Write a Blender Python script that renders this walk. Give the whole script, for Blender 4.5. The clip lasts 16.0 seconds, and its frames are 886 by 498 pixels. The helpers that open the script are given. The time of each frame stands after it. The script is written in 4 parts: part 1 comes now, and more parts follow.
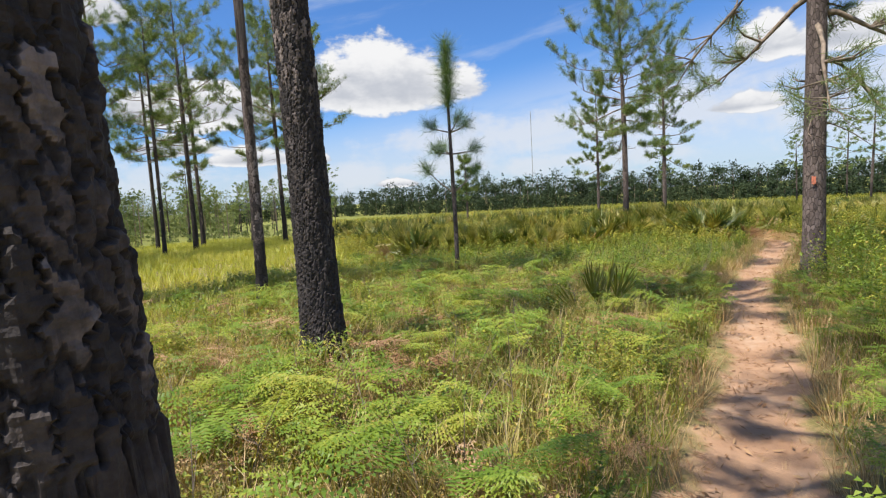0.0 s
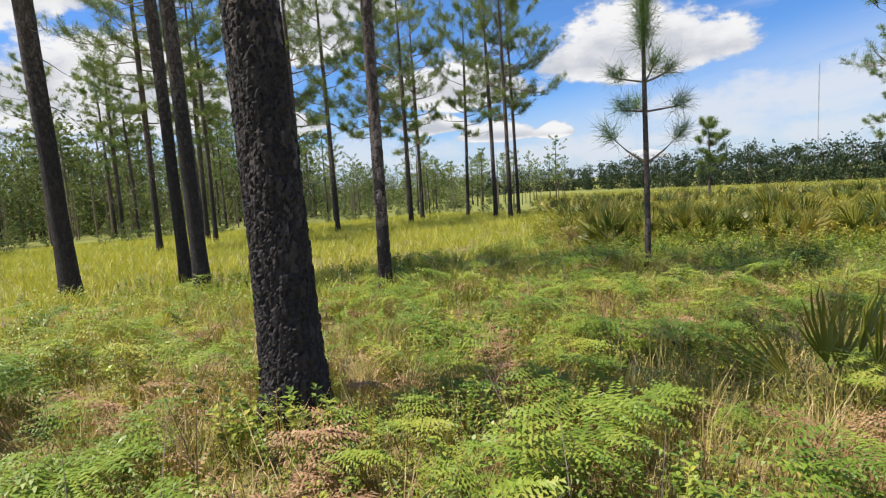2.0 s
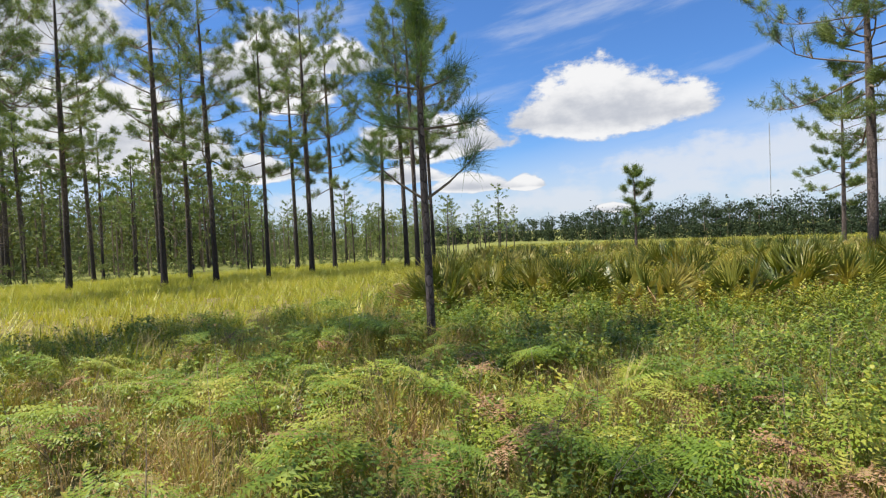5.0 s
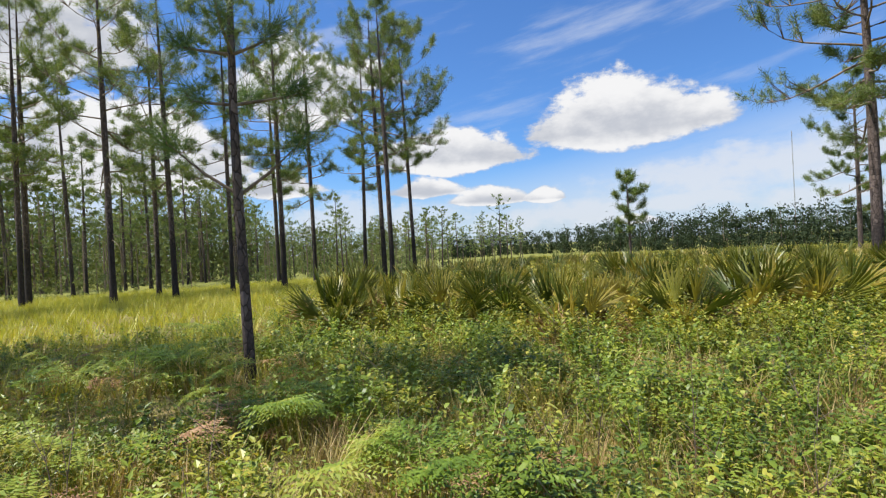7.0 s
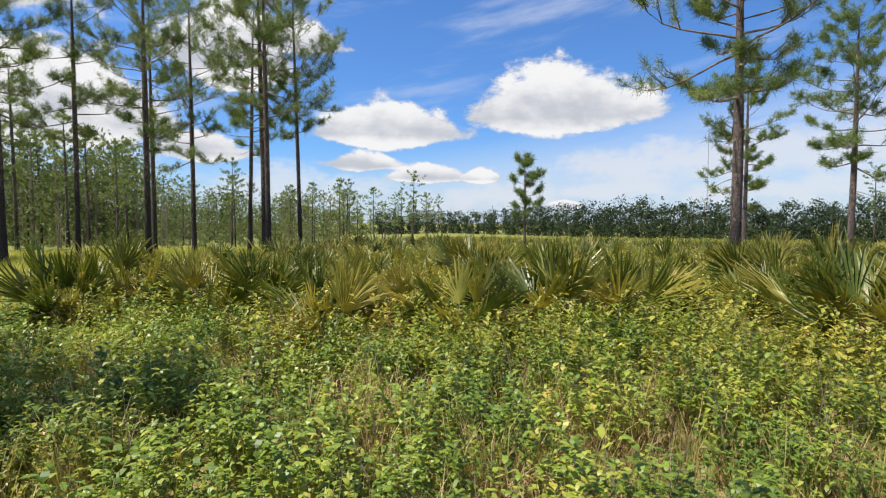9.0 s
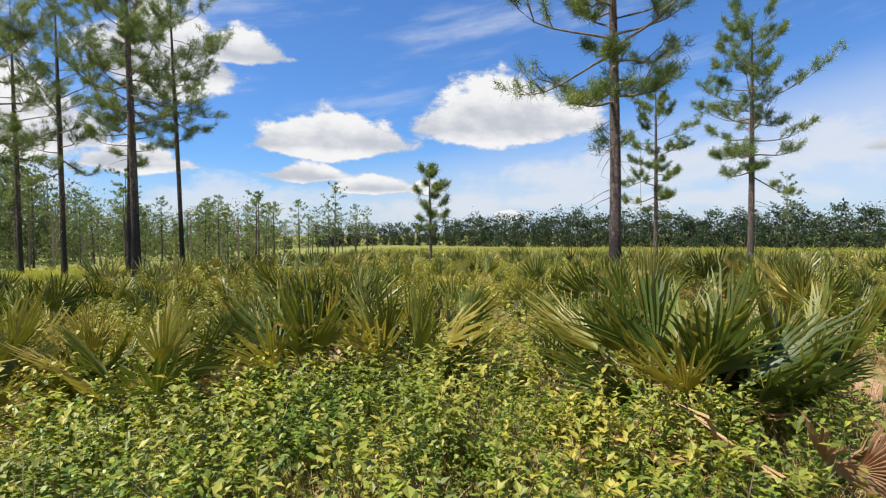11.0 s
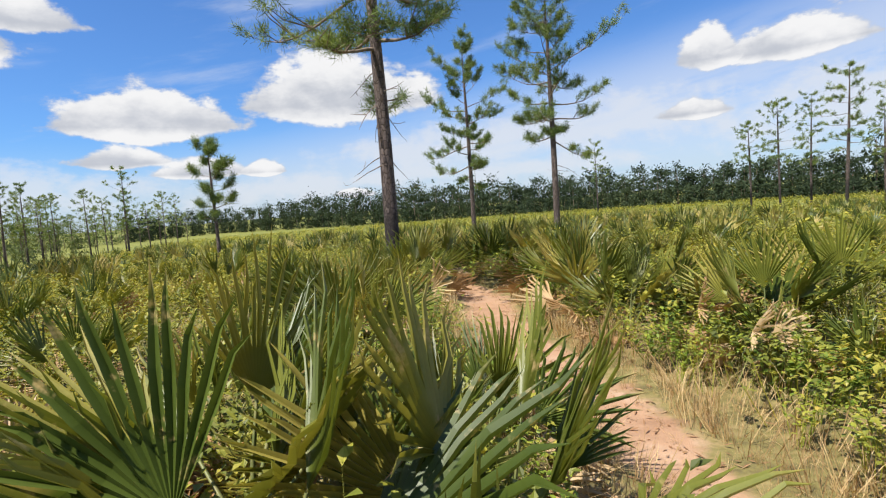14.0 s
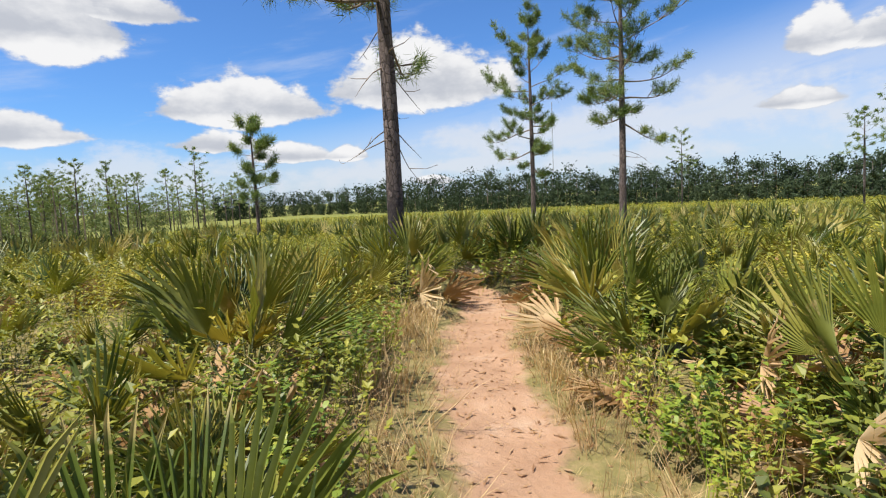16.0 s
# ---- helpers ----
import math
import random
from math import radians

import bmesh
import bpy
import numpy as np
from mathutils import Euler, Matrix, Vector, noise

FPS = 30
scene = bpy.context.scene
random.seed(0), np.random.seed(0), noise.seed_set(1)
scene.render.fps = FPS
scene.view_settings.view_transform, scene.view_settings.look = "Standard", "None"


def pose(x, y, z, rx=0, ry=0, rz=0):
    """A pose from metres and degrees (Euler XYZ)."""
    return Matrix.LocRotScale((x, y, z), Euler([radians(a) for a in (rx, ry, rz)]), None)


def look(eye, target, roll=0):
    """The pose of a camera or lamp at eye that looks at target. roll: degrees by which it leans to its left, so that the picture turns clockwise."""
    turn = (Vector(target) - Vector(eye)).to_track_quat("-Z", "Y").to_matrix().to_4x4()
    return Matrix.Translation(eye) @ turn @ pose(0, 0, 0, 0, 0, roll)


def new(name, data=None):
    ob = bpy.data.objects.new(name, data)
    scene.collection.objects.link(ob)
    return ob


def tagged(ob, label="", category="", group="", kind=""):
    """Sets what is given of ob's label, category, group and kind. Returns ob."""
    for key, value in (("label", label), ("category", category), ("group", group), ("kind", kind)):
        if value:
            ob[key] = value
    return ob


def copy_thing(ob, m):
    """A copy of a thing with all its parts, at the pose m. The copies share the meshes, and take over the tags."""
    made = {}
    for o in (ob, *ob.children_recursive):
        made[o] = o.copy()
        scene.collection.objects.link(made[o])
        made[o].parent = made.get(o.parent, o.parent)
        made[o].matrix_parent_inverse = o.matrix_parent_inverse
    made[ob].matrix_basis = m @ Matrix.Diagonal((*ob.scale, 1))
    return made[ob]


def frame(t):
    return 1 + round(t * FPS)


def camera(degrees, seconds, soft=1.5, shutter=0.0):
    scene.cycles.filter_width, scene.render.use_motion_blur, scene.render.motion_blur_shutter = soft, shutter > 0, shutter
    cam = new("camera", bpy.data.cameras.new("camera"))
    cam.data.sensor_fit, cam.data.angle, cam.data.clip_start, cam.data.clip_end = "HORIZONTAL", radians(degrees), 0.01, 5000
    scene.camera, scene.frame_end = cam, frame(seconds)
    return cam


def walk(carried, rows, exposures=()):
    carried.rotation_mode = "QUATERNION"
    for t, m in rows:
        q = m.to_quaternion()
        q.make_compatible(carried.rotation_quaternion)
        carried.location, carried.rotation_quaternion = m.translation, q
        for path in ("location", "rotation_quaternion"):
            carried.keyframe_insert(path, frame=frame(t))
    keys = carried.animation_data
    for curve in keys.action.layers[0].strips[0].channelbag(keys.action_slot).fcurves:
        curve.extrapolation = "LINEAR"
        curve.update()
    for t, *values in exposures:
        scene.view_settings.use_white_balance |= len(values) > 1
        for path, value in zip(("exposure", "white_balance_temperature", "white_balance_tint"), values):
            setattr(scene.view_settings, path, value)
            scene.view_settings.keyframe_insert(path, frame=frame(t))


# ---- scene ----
# ---------------------------------------------------------------- camera
cam = camera(78.6, 16.0, soft=1.2)
PATH = [
    (0, (4.669, -1.938, 1.879), (3.638, -0.234, 1.695), -3.2),
    (0.5, (4.585, -1.265, 1.864), (3.334, 0.284, 1.666), -2.9),
    (1, (4.507, -0.551, 1.877), (3.068, 0.819, 1.645), -2.9),
    (1.5, (4.391, 0.087, 1.88), (2.8, 1.274, 1.637), -3.5),
    (2, (4.281, 0.834, 1.833), (2.627, 1.934, 1.602), -3.4),
    (2.5, (4.183, 1.636, 1.782), (2.5, 2.699, 1.587), -2.7),
    (3, (4.114, 2.434, 1.761), (2.448, 3.529, 1.605), -1.8),
    (3.5, (4.229, 3.035, 1.689), (2.586, 4.172, 1.586), -2.2),
    (4, (4.082, 3.902, 1.633), (2.497, 5.121, 1.595), -0.7),
    (4.2, (4.062, 4.187, 1.621), (2.501, 5.437, 1.588), -1.3),
    (6.3, (3.785, 6.88, 1.41), (2.104, 7.96, 1.318), -4.7),
    (6.5, (3.805, 7.136, 1.381), (2.125, 8.22, 1.325), -4.2),
    (7, (3.858, 7.786, 1.386), (2.215, 8.927, 1.382), -2.9),
    (7.5, (3.961, 8.376, 1.393), (2.372, 9.591, 1.402), -1.8),
    (8, (3.994, 8.973, 1.399), (2.433, 10.222, 1.383), -1.7),
    (8.5, (4.053, 9.618, 1.395), (2.532, 10.915, 1.321), -0.3),
    (9, (4.111, 10.247, 1.396), (2.621, 11.578, 1.3), 0.3),
    (9.5, (4.257, 10.895, 1.393), (2.854, 12.317, 1.299), 0.5),
    (9.7, (4.322, 11.14, 1.381), (2.948, 12.59, 1.279), 0.4),
    (11.8, (4.483, 13.816, 1.623), (3.131, 15.289, 1.584), -0.7),
    (12, (4.496, 14.02, 1.613), (3.175, 15.521, 1.551), -0.4),
    (12.5, (4.496, 14.446, 1.574), (3.369, 16.096, 1.495), -1.5),
    (13, (4.476, 14.963, 1.533), (3.512, 16.714, 1.454), -3.0),
    (13.5, (4.43, 15.449, 1.543), (3.497, 17.215, 1.438), -4.2),
    (14, (4.437, 15.934, 1.539), (3.538, 17.713, 1.377), -4.3),
    (14.5, (4.521, 16.396, 1.518), (3.651, 18.183, 1.292), -3.9),
    (15, (4.589, 16.975, 1.47), (3.732, 18.765, 1.229), -2.8),
    (15.5, (4.63, 17.526, 1.431), (3.72, 19.291, 1.195), -2.4),
    (16, (4.527, 18.046, 1.419), (3.388, 19.679, 1.23), -2.7),
]
walk(cam, [(t, look(eye, target, roll)) for t, eye, target, roll in PATH])

# ---------------------------------------------------------------- light
SUN_WAY = Vector((0.50, 0.87, -1.85)).normalized()      # the way the sunlight travels
SUN_EL = math.asin(-SUN_WAY.z)
SUN_AZ = math.atan2(-SUN_WAY.x, -SUN_WAY.y)
scene.view_settings.exposure = 0.60

sun = new("sun", bpy.data.lights.new("sun", "SUN"))
sun.data.energy, sun.data.angle, sun.data.color = 5.0, radians(0.55), (1.0, 0.95, 0.86)
sun.rotation_mode = "QUATERNION"
sun.rotation_quaternion = SUN_WAY.to_track_quat("-Z", "Y")
sun.location = (0, 0, 60)


class Nodes:
    """A short way to write node trees."""

    def __init__(self, tree):
        self.tree = tree

    def add(self, kind):
        return self.tree.nodes.new(kind)

    def attribute(self, name):
        node = self.add("ShaderNodeAttribute")
        node.attribute_name = name
        return node

    def put(self, socket, value):
        if isinstance(value, bpy.types.NodeSocket):
            self.tree.links.new(value, socket)
        elif value is not None:
            socket.default_value = value

    def math(self, op, a, b=None, c=None, clamp=False):
        node = self.add("ShaderNodeMath")
        node.operation, node.use_clamp = op, clamp
        for socket, value in zip(node.inputs, (a, b, c)):
            self.put(socket, value)
        return node.outputs[0]

    def mix(self, fac, a, b, blend="MIX"):
        node = self.add("ShaderNodeMix")
        node.data_type, node.blend_type = "RGBA", blend
        self.put(node.inputs[0], fac)
        self.put(node.inputs[6], a)
        self.put(node.inputs[7], b)
        return node.outputs[2]

    def noise(self, vector, scale, detail=4.0, rough=0.55):
        node = self.add("ShaderNodeTexNoise")
        self.put(node.inputs["Vector"], vector)
        self.put(node.inputs["Scale"], scale)
        self.put(node.inputs["Detail"], detail)
        self.put(node.inputs["Roughness"], rough)
        return node.outputs[0]

    def ramp(self, fac, stops):
        node = self.add("ShaderNodeValToRGB")
        self.put(node.inputs[0], fac)
        el = node.color_ramp.elements
        while len(el) < len(stops):
            el.new(0.5)
        for e, (at, colour) in zip(el, stops):
            e.position = at
            e.color = (*colour, 1.0)
        return node.outputs[0]

    def smooth(self, value, lo, hi, to_lo=0.0, to_hi=1.0):
        node = self.add("ShaderNodeMapRange")
        node.interpolation_type = "SMOOTHSTEP"
        for socket, v in zip(node.inputs, (value, lo, hi, to_lo, to_hi)):
            self.put(socket, v)
        return node.outputs[0]


# sky with cumulus and thin high cloud
world = bpy.data.worlds.new("sky")
scene.world = world
world.use_nodes = True
world.node_tree.nodes.clear()
W = Nodes(world.node_tree)
sky = W.add("ShaderNodeTexSky")
sky.sky_type, sky.sun_disc, sky.sun_elevation, sky.sun_rotation = "NISHITA", False, SUN_EL, SUN_AZ
sky.altitude, sky.air_density, sky.dust_density, sky.ozone_density = 30.0, 1.0, 0.6, 3.5
coord = W.add("ShaderNodeTexCoord").outputs["Generated"]
sep = W.add("ShaderNodeSeparateXYZ")
W.put(sep.inputs[0], coord)
az = W.math("ARCTAN2", sep.outputs[0], sep.outputs[1])
el = W.math("ARCSINE", sep.outputs[2])
flat = W.add("ShaderNodeCombineXYZ")
W.put(flat.inputs[0], az)
W.put(flat.inputs[1], W.math("MULTIPLY", el, 1.7))
puff = W.math("SUBTRACT", W.noise(flat.outputs[0], 9.0, 7.0, 0.58), 0.5)
fine = W.math("SUBTRACT", W.noise(flat.outputs[0], 34.0, 5.0, 0.6), 0.5)
rough_edge = W.math("ADD", W.math("MULTIPLY", puff, 1.25), W.math("MULTIPLY", fine, 0.45))
# centre azimuth, base height, half width, height (radians)
CLOUDS = [(-0.635, 0.188, 0.180, 0.100), (-0.945, 0.158, 0.160, 0.070), (-0.995, 0.102, 0.070, 0.032),
          (-0.870, 0.082, 0.075, 0.030), (-0.775, 0.080, 0.040, 0.022), (-1.215, 0.265, 0.120, 0.120),
          (0.000, 0.200, 0.055, 0.055), (0.110, 0.195, 0.110, 0.050), (-0.025, 0.118, 0.060, 0.030),
          (-1.100, 0.300, 0.095, 0.050), (-1.260, 0.115, 0.080, 0.050), (-1.500, 0.150, 0.230, 0.130),
          (-0.620, 0.030, 0.040, 0.015), (0.330, 0.255, 0.170, 0.090),
          (-1.75, 0.32, 0.35, 0.20), (0.9, 0.25, 0.3, 0.12), (2.2, 0.3, 0.4, 0.16), (-2.6, 0.4, 0.4, 0.2)]
cover = None
lit = None
for ca, cb, cw, ch in CLOUDS:
    du = W.math("DIVIDE", W.math("SUBTRACT", az, ca), cw)
    dv = W.math("DIVIDE", W.math("SUBTRACT", el, cb), ch)
    # flat below, heaped above
    dv = W.math("MAXIMUM", dv, W.math("MULTIPLY", dv, -2.6))
    r2 = W.math("ADD", W.math("MULTIPLY", du, du), W.math("MULTIPLY", dv, dv))
    far = W.math("ADD", W.math("MULTIPLY", W.math("SQRT", r2), 0.45), W.math("MULTIPLY", W.math("ADD", W.math("ABSOLUTE", du), W.math("ABSOLUTE", dv)), 0.47))
    body = W.math("ADD", W.math("SUBTRACT", 1.06, far), rough_edge)
    mask = W.smooth(body, 0.05, 0.28)
    cover = mask if cover is None else W.math("MAXIMUM", cover, mask)
    top = W.math("MULTIPLY", mask, W.smooth(W.math("ADD", dv, W.math("MULTIPLY", puff, 2.2)), -0.2, 0.7))
    lit = top if lit is None else W.math("MAXIMUM", lit, top)
# low, softer banks toward the horizon
BANKS = [(-0.42, 0.105, 0.30, 0.050), (-0.12, 0.120, 0.26, 0.055), (-0.74, 0.050, 0.22, 0.030), (0.22, 0.110, 0.32, 0.070), (-1.12, 0.060, 0.22, 0.045),
         (-0.55, 0.060, 0.16, 0.022), (-0.28, 0.055, 0.22, 0.030), (-1.55, 0.090, 0.30, 0.060), (0.75, 0.100, 0.35, 0.060)]
soft = None
for ca, cb, cw, ch in BANKS:
    du = W.math("DIVIDE", W.math("SUBTRACT", az, ca), cw)
    dv = W.math("DIVIDE", W.math("SUBTRACT", W.math("SUBTRACT", el, cb), W.math("MULTIPLY", W.math("SUBTRACT", az, ca), 0.06)), ch)
    r2 = W.math("ADD", W.math("MULTIPLY", du, du), W.math("MULTIPLY", dv, dv))
    body = W.math("ADD", W.math("SUBTRACT", 1.0, W.math("SQRT", r2)), W.math("MULTIPLY", rough_edge, 2.0))
    mask = W.smooth(body, 0.0, 0.7)
    soft = mask if soft is None else W.math("MAXIMUM", soft, mask)
streak = W.add("ShaderNodeCombineXYZ")
W.put(streak.inputs[0], W.math("ADD", az, W.math("MULTIPLY", el, 1.2)))
W.put(streak.inputs[1], W.math("SUBTRACT", W.math("MULTIPLY", el, 6.5), W.math("MULTIPLY", az, 1.3)))
veil = W.noise(streak.outputs[0], 2.1, 8.0, 0.6)
bank = W.math("MULTIPLY", W.smooth(W.math("SUBTRACT", el, W.math("MULTIPLY", az, 0.16)), 0.30, 0.17),
              W.smooth(veil, 0.22, 0.50))
thin = W.math("MULTIPLY", W.smooth(veil, 0.48, 0.78), 0.55)
thin = W.math("MAXIMUM", thin, W.math("MULTIPLY", bank, 0.62))
thin = W.math("MAXIMUM", thin, W.smooth(el, 0.15, -0.02, 0.0, 0.62))
white = W.mix(lit, (5.7, 6.0, 6.7, 1), (9.5, 9.5, 9.6, 1))
blue = W.mix(1.0, sky.outputs[0], (0.78, 1.21, 1.74, 1), "MULTIPLY")
paint = W.mix(thin, blue, (7.4, 7.9, 8.9, 1))
paint = W.mix(W.math("MULTIPLY", soft, 0.66), paint, (8.0, 8.3, 8.9, 1))
paint = W.mix(cover, paint, white)
back = W.add("ShaderNodeBackground")
W.put(back.inputs[0], paint)
back.inputs[1].default_value = 0.0635
out = W.add("ShaderNodeOutputWorld")
world.node_tree.links.new(back.outputs[0], out.inputs[0])


# ---------------------------------------------------------------- materials
def material(name):
    mat = bpy.data.materials.new(name)
    mat.use_nodes = True
    mat.node_tree.nodes.clear()
    return mat, Nodes(mat.node_tree)


def finish(mat, n, colour, rough=0.7, through_light=0.0, bump=None, strength=0.3, distance=0.01, spec=0.4):
    bsdf = n.add("ShaderNodeBsdfPrincipled")
    n.put(bsdf.inputs["Base Color"], colour)
    n.put(bsdf.inputs["Roughness"], rough)
    bsdf.inputs["Specular IOR Level"].default_value = spec
    if bump is not None:
        b = n.add("ShaderNodeBump")
        n.put(b.inputs["Height"], bump)
        b.inputs["Strength"].default_value = strength
        b.inputs["Distance"].default_value = distance
        n.put(bsdf.inputs["Normal"], b.outputs[0])
    shader = bsdf.outputs[0]
    if through_light:
        tr = n.add("ShaderNodeBsdfTranslucent")
        n.put(tr.inputs[0], n.mix(1.0, colour, (1.25, 1.15, 0.55, 1), "MULTIPLY"))
        m = n.add("ShaderNodeMixShader")
        m.inputs[0].default_value = through_light
        n.put(m.inputs[1], shader)
        n.put(m.inputs[2], tr.outputs[0])
        shader = m.outputs[0]
    o = n.add("ShaderNodeOutputMaterial")
    mat.node_tree.links.new(shader, o.inputs[0])
    return mat


def leafy(name, stops, rough=0.5, light=0.3, patch=0.6, per_object=False, spec=0.4, own=0.62, sere=None, tips=False):
    """Leaves: each one has its own tone from the ramp, and whole patches lean lighter or darker."""
    mat, n = material(name)
    if per_object:
        rnd = n.add("ShaderNodeObjectInfo").outputs["Random"]
        isl = n.add("ShaderNodeNewGeometry").outputs["Random Per Island"]
        rnd = n.math("ADD", n.math("MULTIPLY", rnd, 0.7), n.math("MULTIPLY", isl, 0.3))
    else:
        rnd = n.add("ShaderNodeNewGeometry").outputs["Random Per Island"]
    pos = n.add("ShaderNodeNewGeometry").outputs["Position"]
    big = n.noise(pos, patch, 3.0)
    fac = n.math("ADD", n.math("MULTIPLY", rnd, own), n.math("MULTIPLY", n.smooth(big, 0.3, 0.7), 1.0 - own))
    colour = n.ramp(fac, stops)
    grain = n.noise(pos, 60.0, 2.0)
    colour = n.mix(n.math("MULTIPLY", grain, 0.35), colour, n.mix(1.0, colour, (0.6, 0.6, 0.55, 1), "MULTIPLY"))
    if tips:
        # pleats run from hub to tip; the ends dry out first
        at = n.attribute("tip").outputs["Fac"]
        dry = n.smooth(n.math("ADD", at, n.math("MULTIPLY", n.math("SUBTRACT", n.noise(pos, 3.0, 4.0), 0.5), 1.1)), 0.86, 1.16)
        colour = n.mix(n.math("MULTIPLY", dry, 0.85), colour, (0.55, 0.42, 0.18, 1))
        # crease shade painted into the colour along each finger's fold
        pleat_shade = n.attribute("pleat_shade").outputs["Fac"]
        colour = n.mix(n.math("MULTIPLY", pleat_shade, 0.45), colour, n.mix(1.0, colour, (0.45, 0.52, 0.45, 1), "MULTIPLY"))
    if sere:
        spots = n.smooth(n.math("ADD", n.noise(pos, 7.0, 4.0, 0.65), n.math("MULTIPLY", n.noise(pos, 1.1, 2.0), 0.35)), 0.78, 0.92)
        colour = n.mix(spots, colour, (*sere, 1))
    return finish(mat, n, colour, rough, light, spec=spec)


M_GRASS = leafy("grass_green", [(0.0, (0.102, 0.128, 0.025)), (0.45, (0.246, 0.282, 0.046)), (0.75, (0.435, 0.397, 0.069)), (1.0, (0.638, 0.474, 0.149))])
M_MEADOW = leafy("meadow_green", [(0.0, (0.22, 0.27, 0.04)), (0.5, (0.45, 0.46, 0.06)), (1.0, (0.64, 0.55, 0.13))], patch=0.3)
M_DRY = leafy("grass_dry", [(0.0, (0.240, 0.138, 0.066)), (0.4, (0.456, 0.299, 0.143)), (0.8, (0.660, 0.483, 0.242)), (1.0, (0.744, 0.598, 0.330))], rough=0.65, light=0.2)
M_FERN = leafy("fern_green", [(0.0, (0.10, 0.18, 0.024)), (0.45, (0.21, 0.31, 0.036)), (0.8, (0.38, 0.42, 0.06)), (1.0, (0.50, 0.42, 0.10))], light=0.38, patch=1.6, own=0.28)
M_SHRUB = leafy("shrub_leaf", [(0.0, (0.06, 0.105, 0.018)), (0.35, (0.15, 0.225, 0.030)), (0.62, (0.28, 0.355, 0.044)), (0.86, (0.46, 0.44, 0.07)), (1.0, (0.57, 0.42, 0.11))], rough=0.42, light=0.32, patch=1.7, own=0.48)
M_TANGLE = leafy("heath_leaf", [(0.0, (0.09, 0.11, 0.025)), (0.4, (0.21, 0.25, 0.038)), (0.75, (0.42, 0.39, 0.06)), (1.0, (0.52, 0.30, 0.11))], rough=0.45, light=0.34, patch=1.0)
M_FIELD = leafy("field_shrub", [(0.0, (0.075, 0.095, 0.018)), (0.4, (0.21, 0.235, 0.033)), (0.75, (0.42, 0.385, 0.055)), (1.0, (0.58, 0.44, 0.09))], rough=0.5, light=0.30, patch=0.9, own=0.5)
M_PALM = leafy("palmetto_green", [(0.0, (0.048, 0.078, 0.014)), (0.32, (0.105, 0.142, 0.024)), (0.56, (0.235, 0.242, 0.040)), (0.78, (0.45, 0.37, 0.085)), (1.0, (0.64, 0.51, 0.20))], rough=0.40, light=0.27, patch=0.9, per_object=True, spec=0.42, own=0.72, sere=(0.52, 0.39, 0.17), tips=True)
M_PALMFAR = leafy("palmetto_field", [(0.0, (0.042, 0.070, 0.018)), (0.4, (0.110, 0.140, 0.030)), (0.75, (0.330, 0.290, 0.075)), (1.0, (0.640, 0.490, 0.210))], rough=0.45, light=0.18, patch=0.5, spec=0.35)
M_PALMDEAD = leafy("palmetto_dead", [(0.0, (0.30, 0.15, 0.06)), (0.5, (0.47, 0.30, 0.14)), (1.0, (0.62, 0.50, 0.30))], rough=0.6, light=0.1, per_object=True)
M_STALK, n = material("palmetto_stalk")
pos = n.add("ShaderNodeNewGeometry").outputs["Position"]
finish(M_STALK, n, n.ramp(n.noise(pos, 14.0), [(0.3, (0.10, 0.14, 0.04)), (0.7, (0.26, 0.24, 0.09))]), 0.5)
M_NEEDLE = leafy("pine_needle", [(0.0, (0.073, 0.126, 0.038)), (0.5, (0.162, 0.238, 0.069)), (1.0, (0.354, 0.386, 0.123))], rough=0.45, light=0.3, patch=0.5)
M_YOUNG = leafy("young_needle", [(0.0, (0.062, 0.123, 0.037)), (0.6, (0.132, 0.225, 0.062)), (1.0, (0.264, 0.319, 0.100))], rough=0.45, light=0.2)
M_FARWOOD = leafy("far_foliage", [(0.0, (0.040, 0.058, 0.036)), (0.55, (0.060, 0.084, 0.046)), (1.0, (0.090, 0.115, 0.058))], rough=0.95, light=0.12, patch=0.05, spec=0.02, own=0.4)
M_SAPLING = leafy("sapling_foliage", [(0.0, (0.09, 0.12, 0.06)), (0.55, (0.17, 0.21, 0.09)), (1.0, (0.30, 0.32, 0.13))], rough=0.9, light=0.25, patch=0.1, spec=0.05, own=0.45)
M_RUST = leafy("dead_fern", [(0.0, (0.20, 0.10, 0.05)), (0.5, (0.36, 0.20, 0.10)), (1.0, (0.52, 0.36, 0.20))], rough=0.7, light=0.2)
M_STRAW = leafy("golden_grass", [(0.0, (0.26, 0.20, 0.06)), (0.5, (0.45, 0.36, 0.12)), (1.0, (0.62, 0.50, 0.24))], rough=0.6, light=0.25)
M_TWIG, n = material("twig")
pos = n.add("ShaderNodeNewGeometry").outputs["Position"]
finish(M_TWIG, n, n.ramp(n.noise(pos, 9.0), [(0.3, (0.10, 0.07, 0.05)), (0.7, (0.30, 0.23, 0.17))]), 0.8)


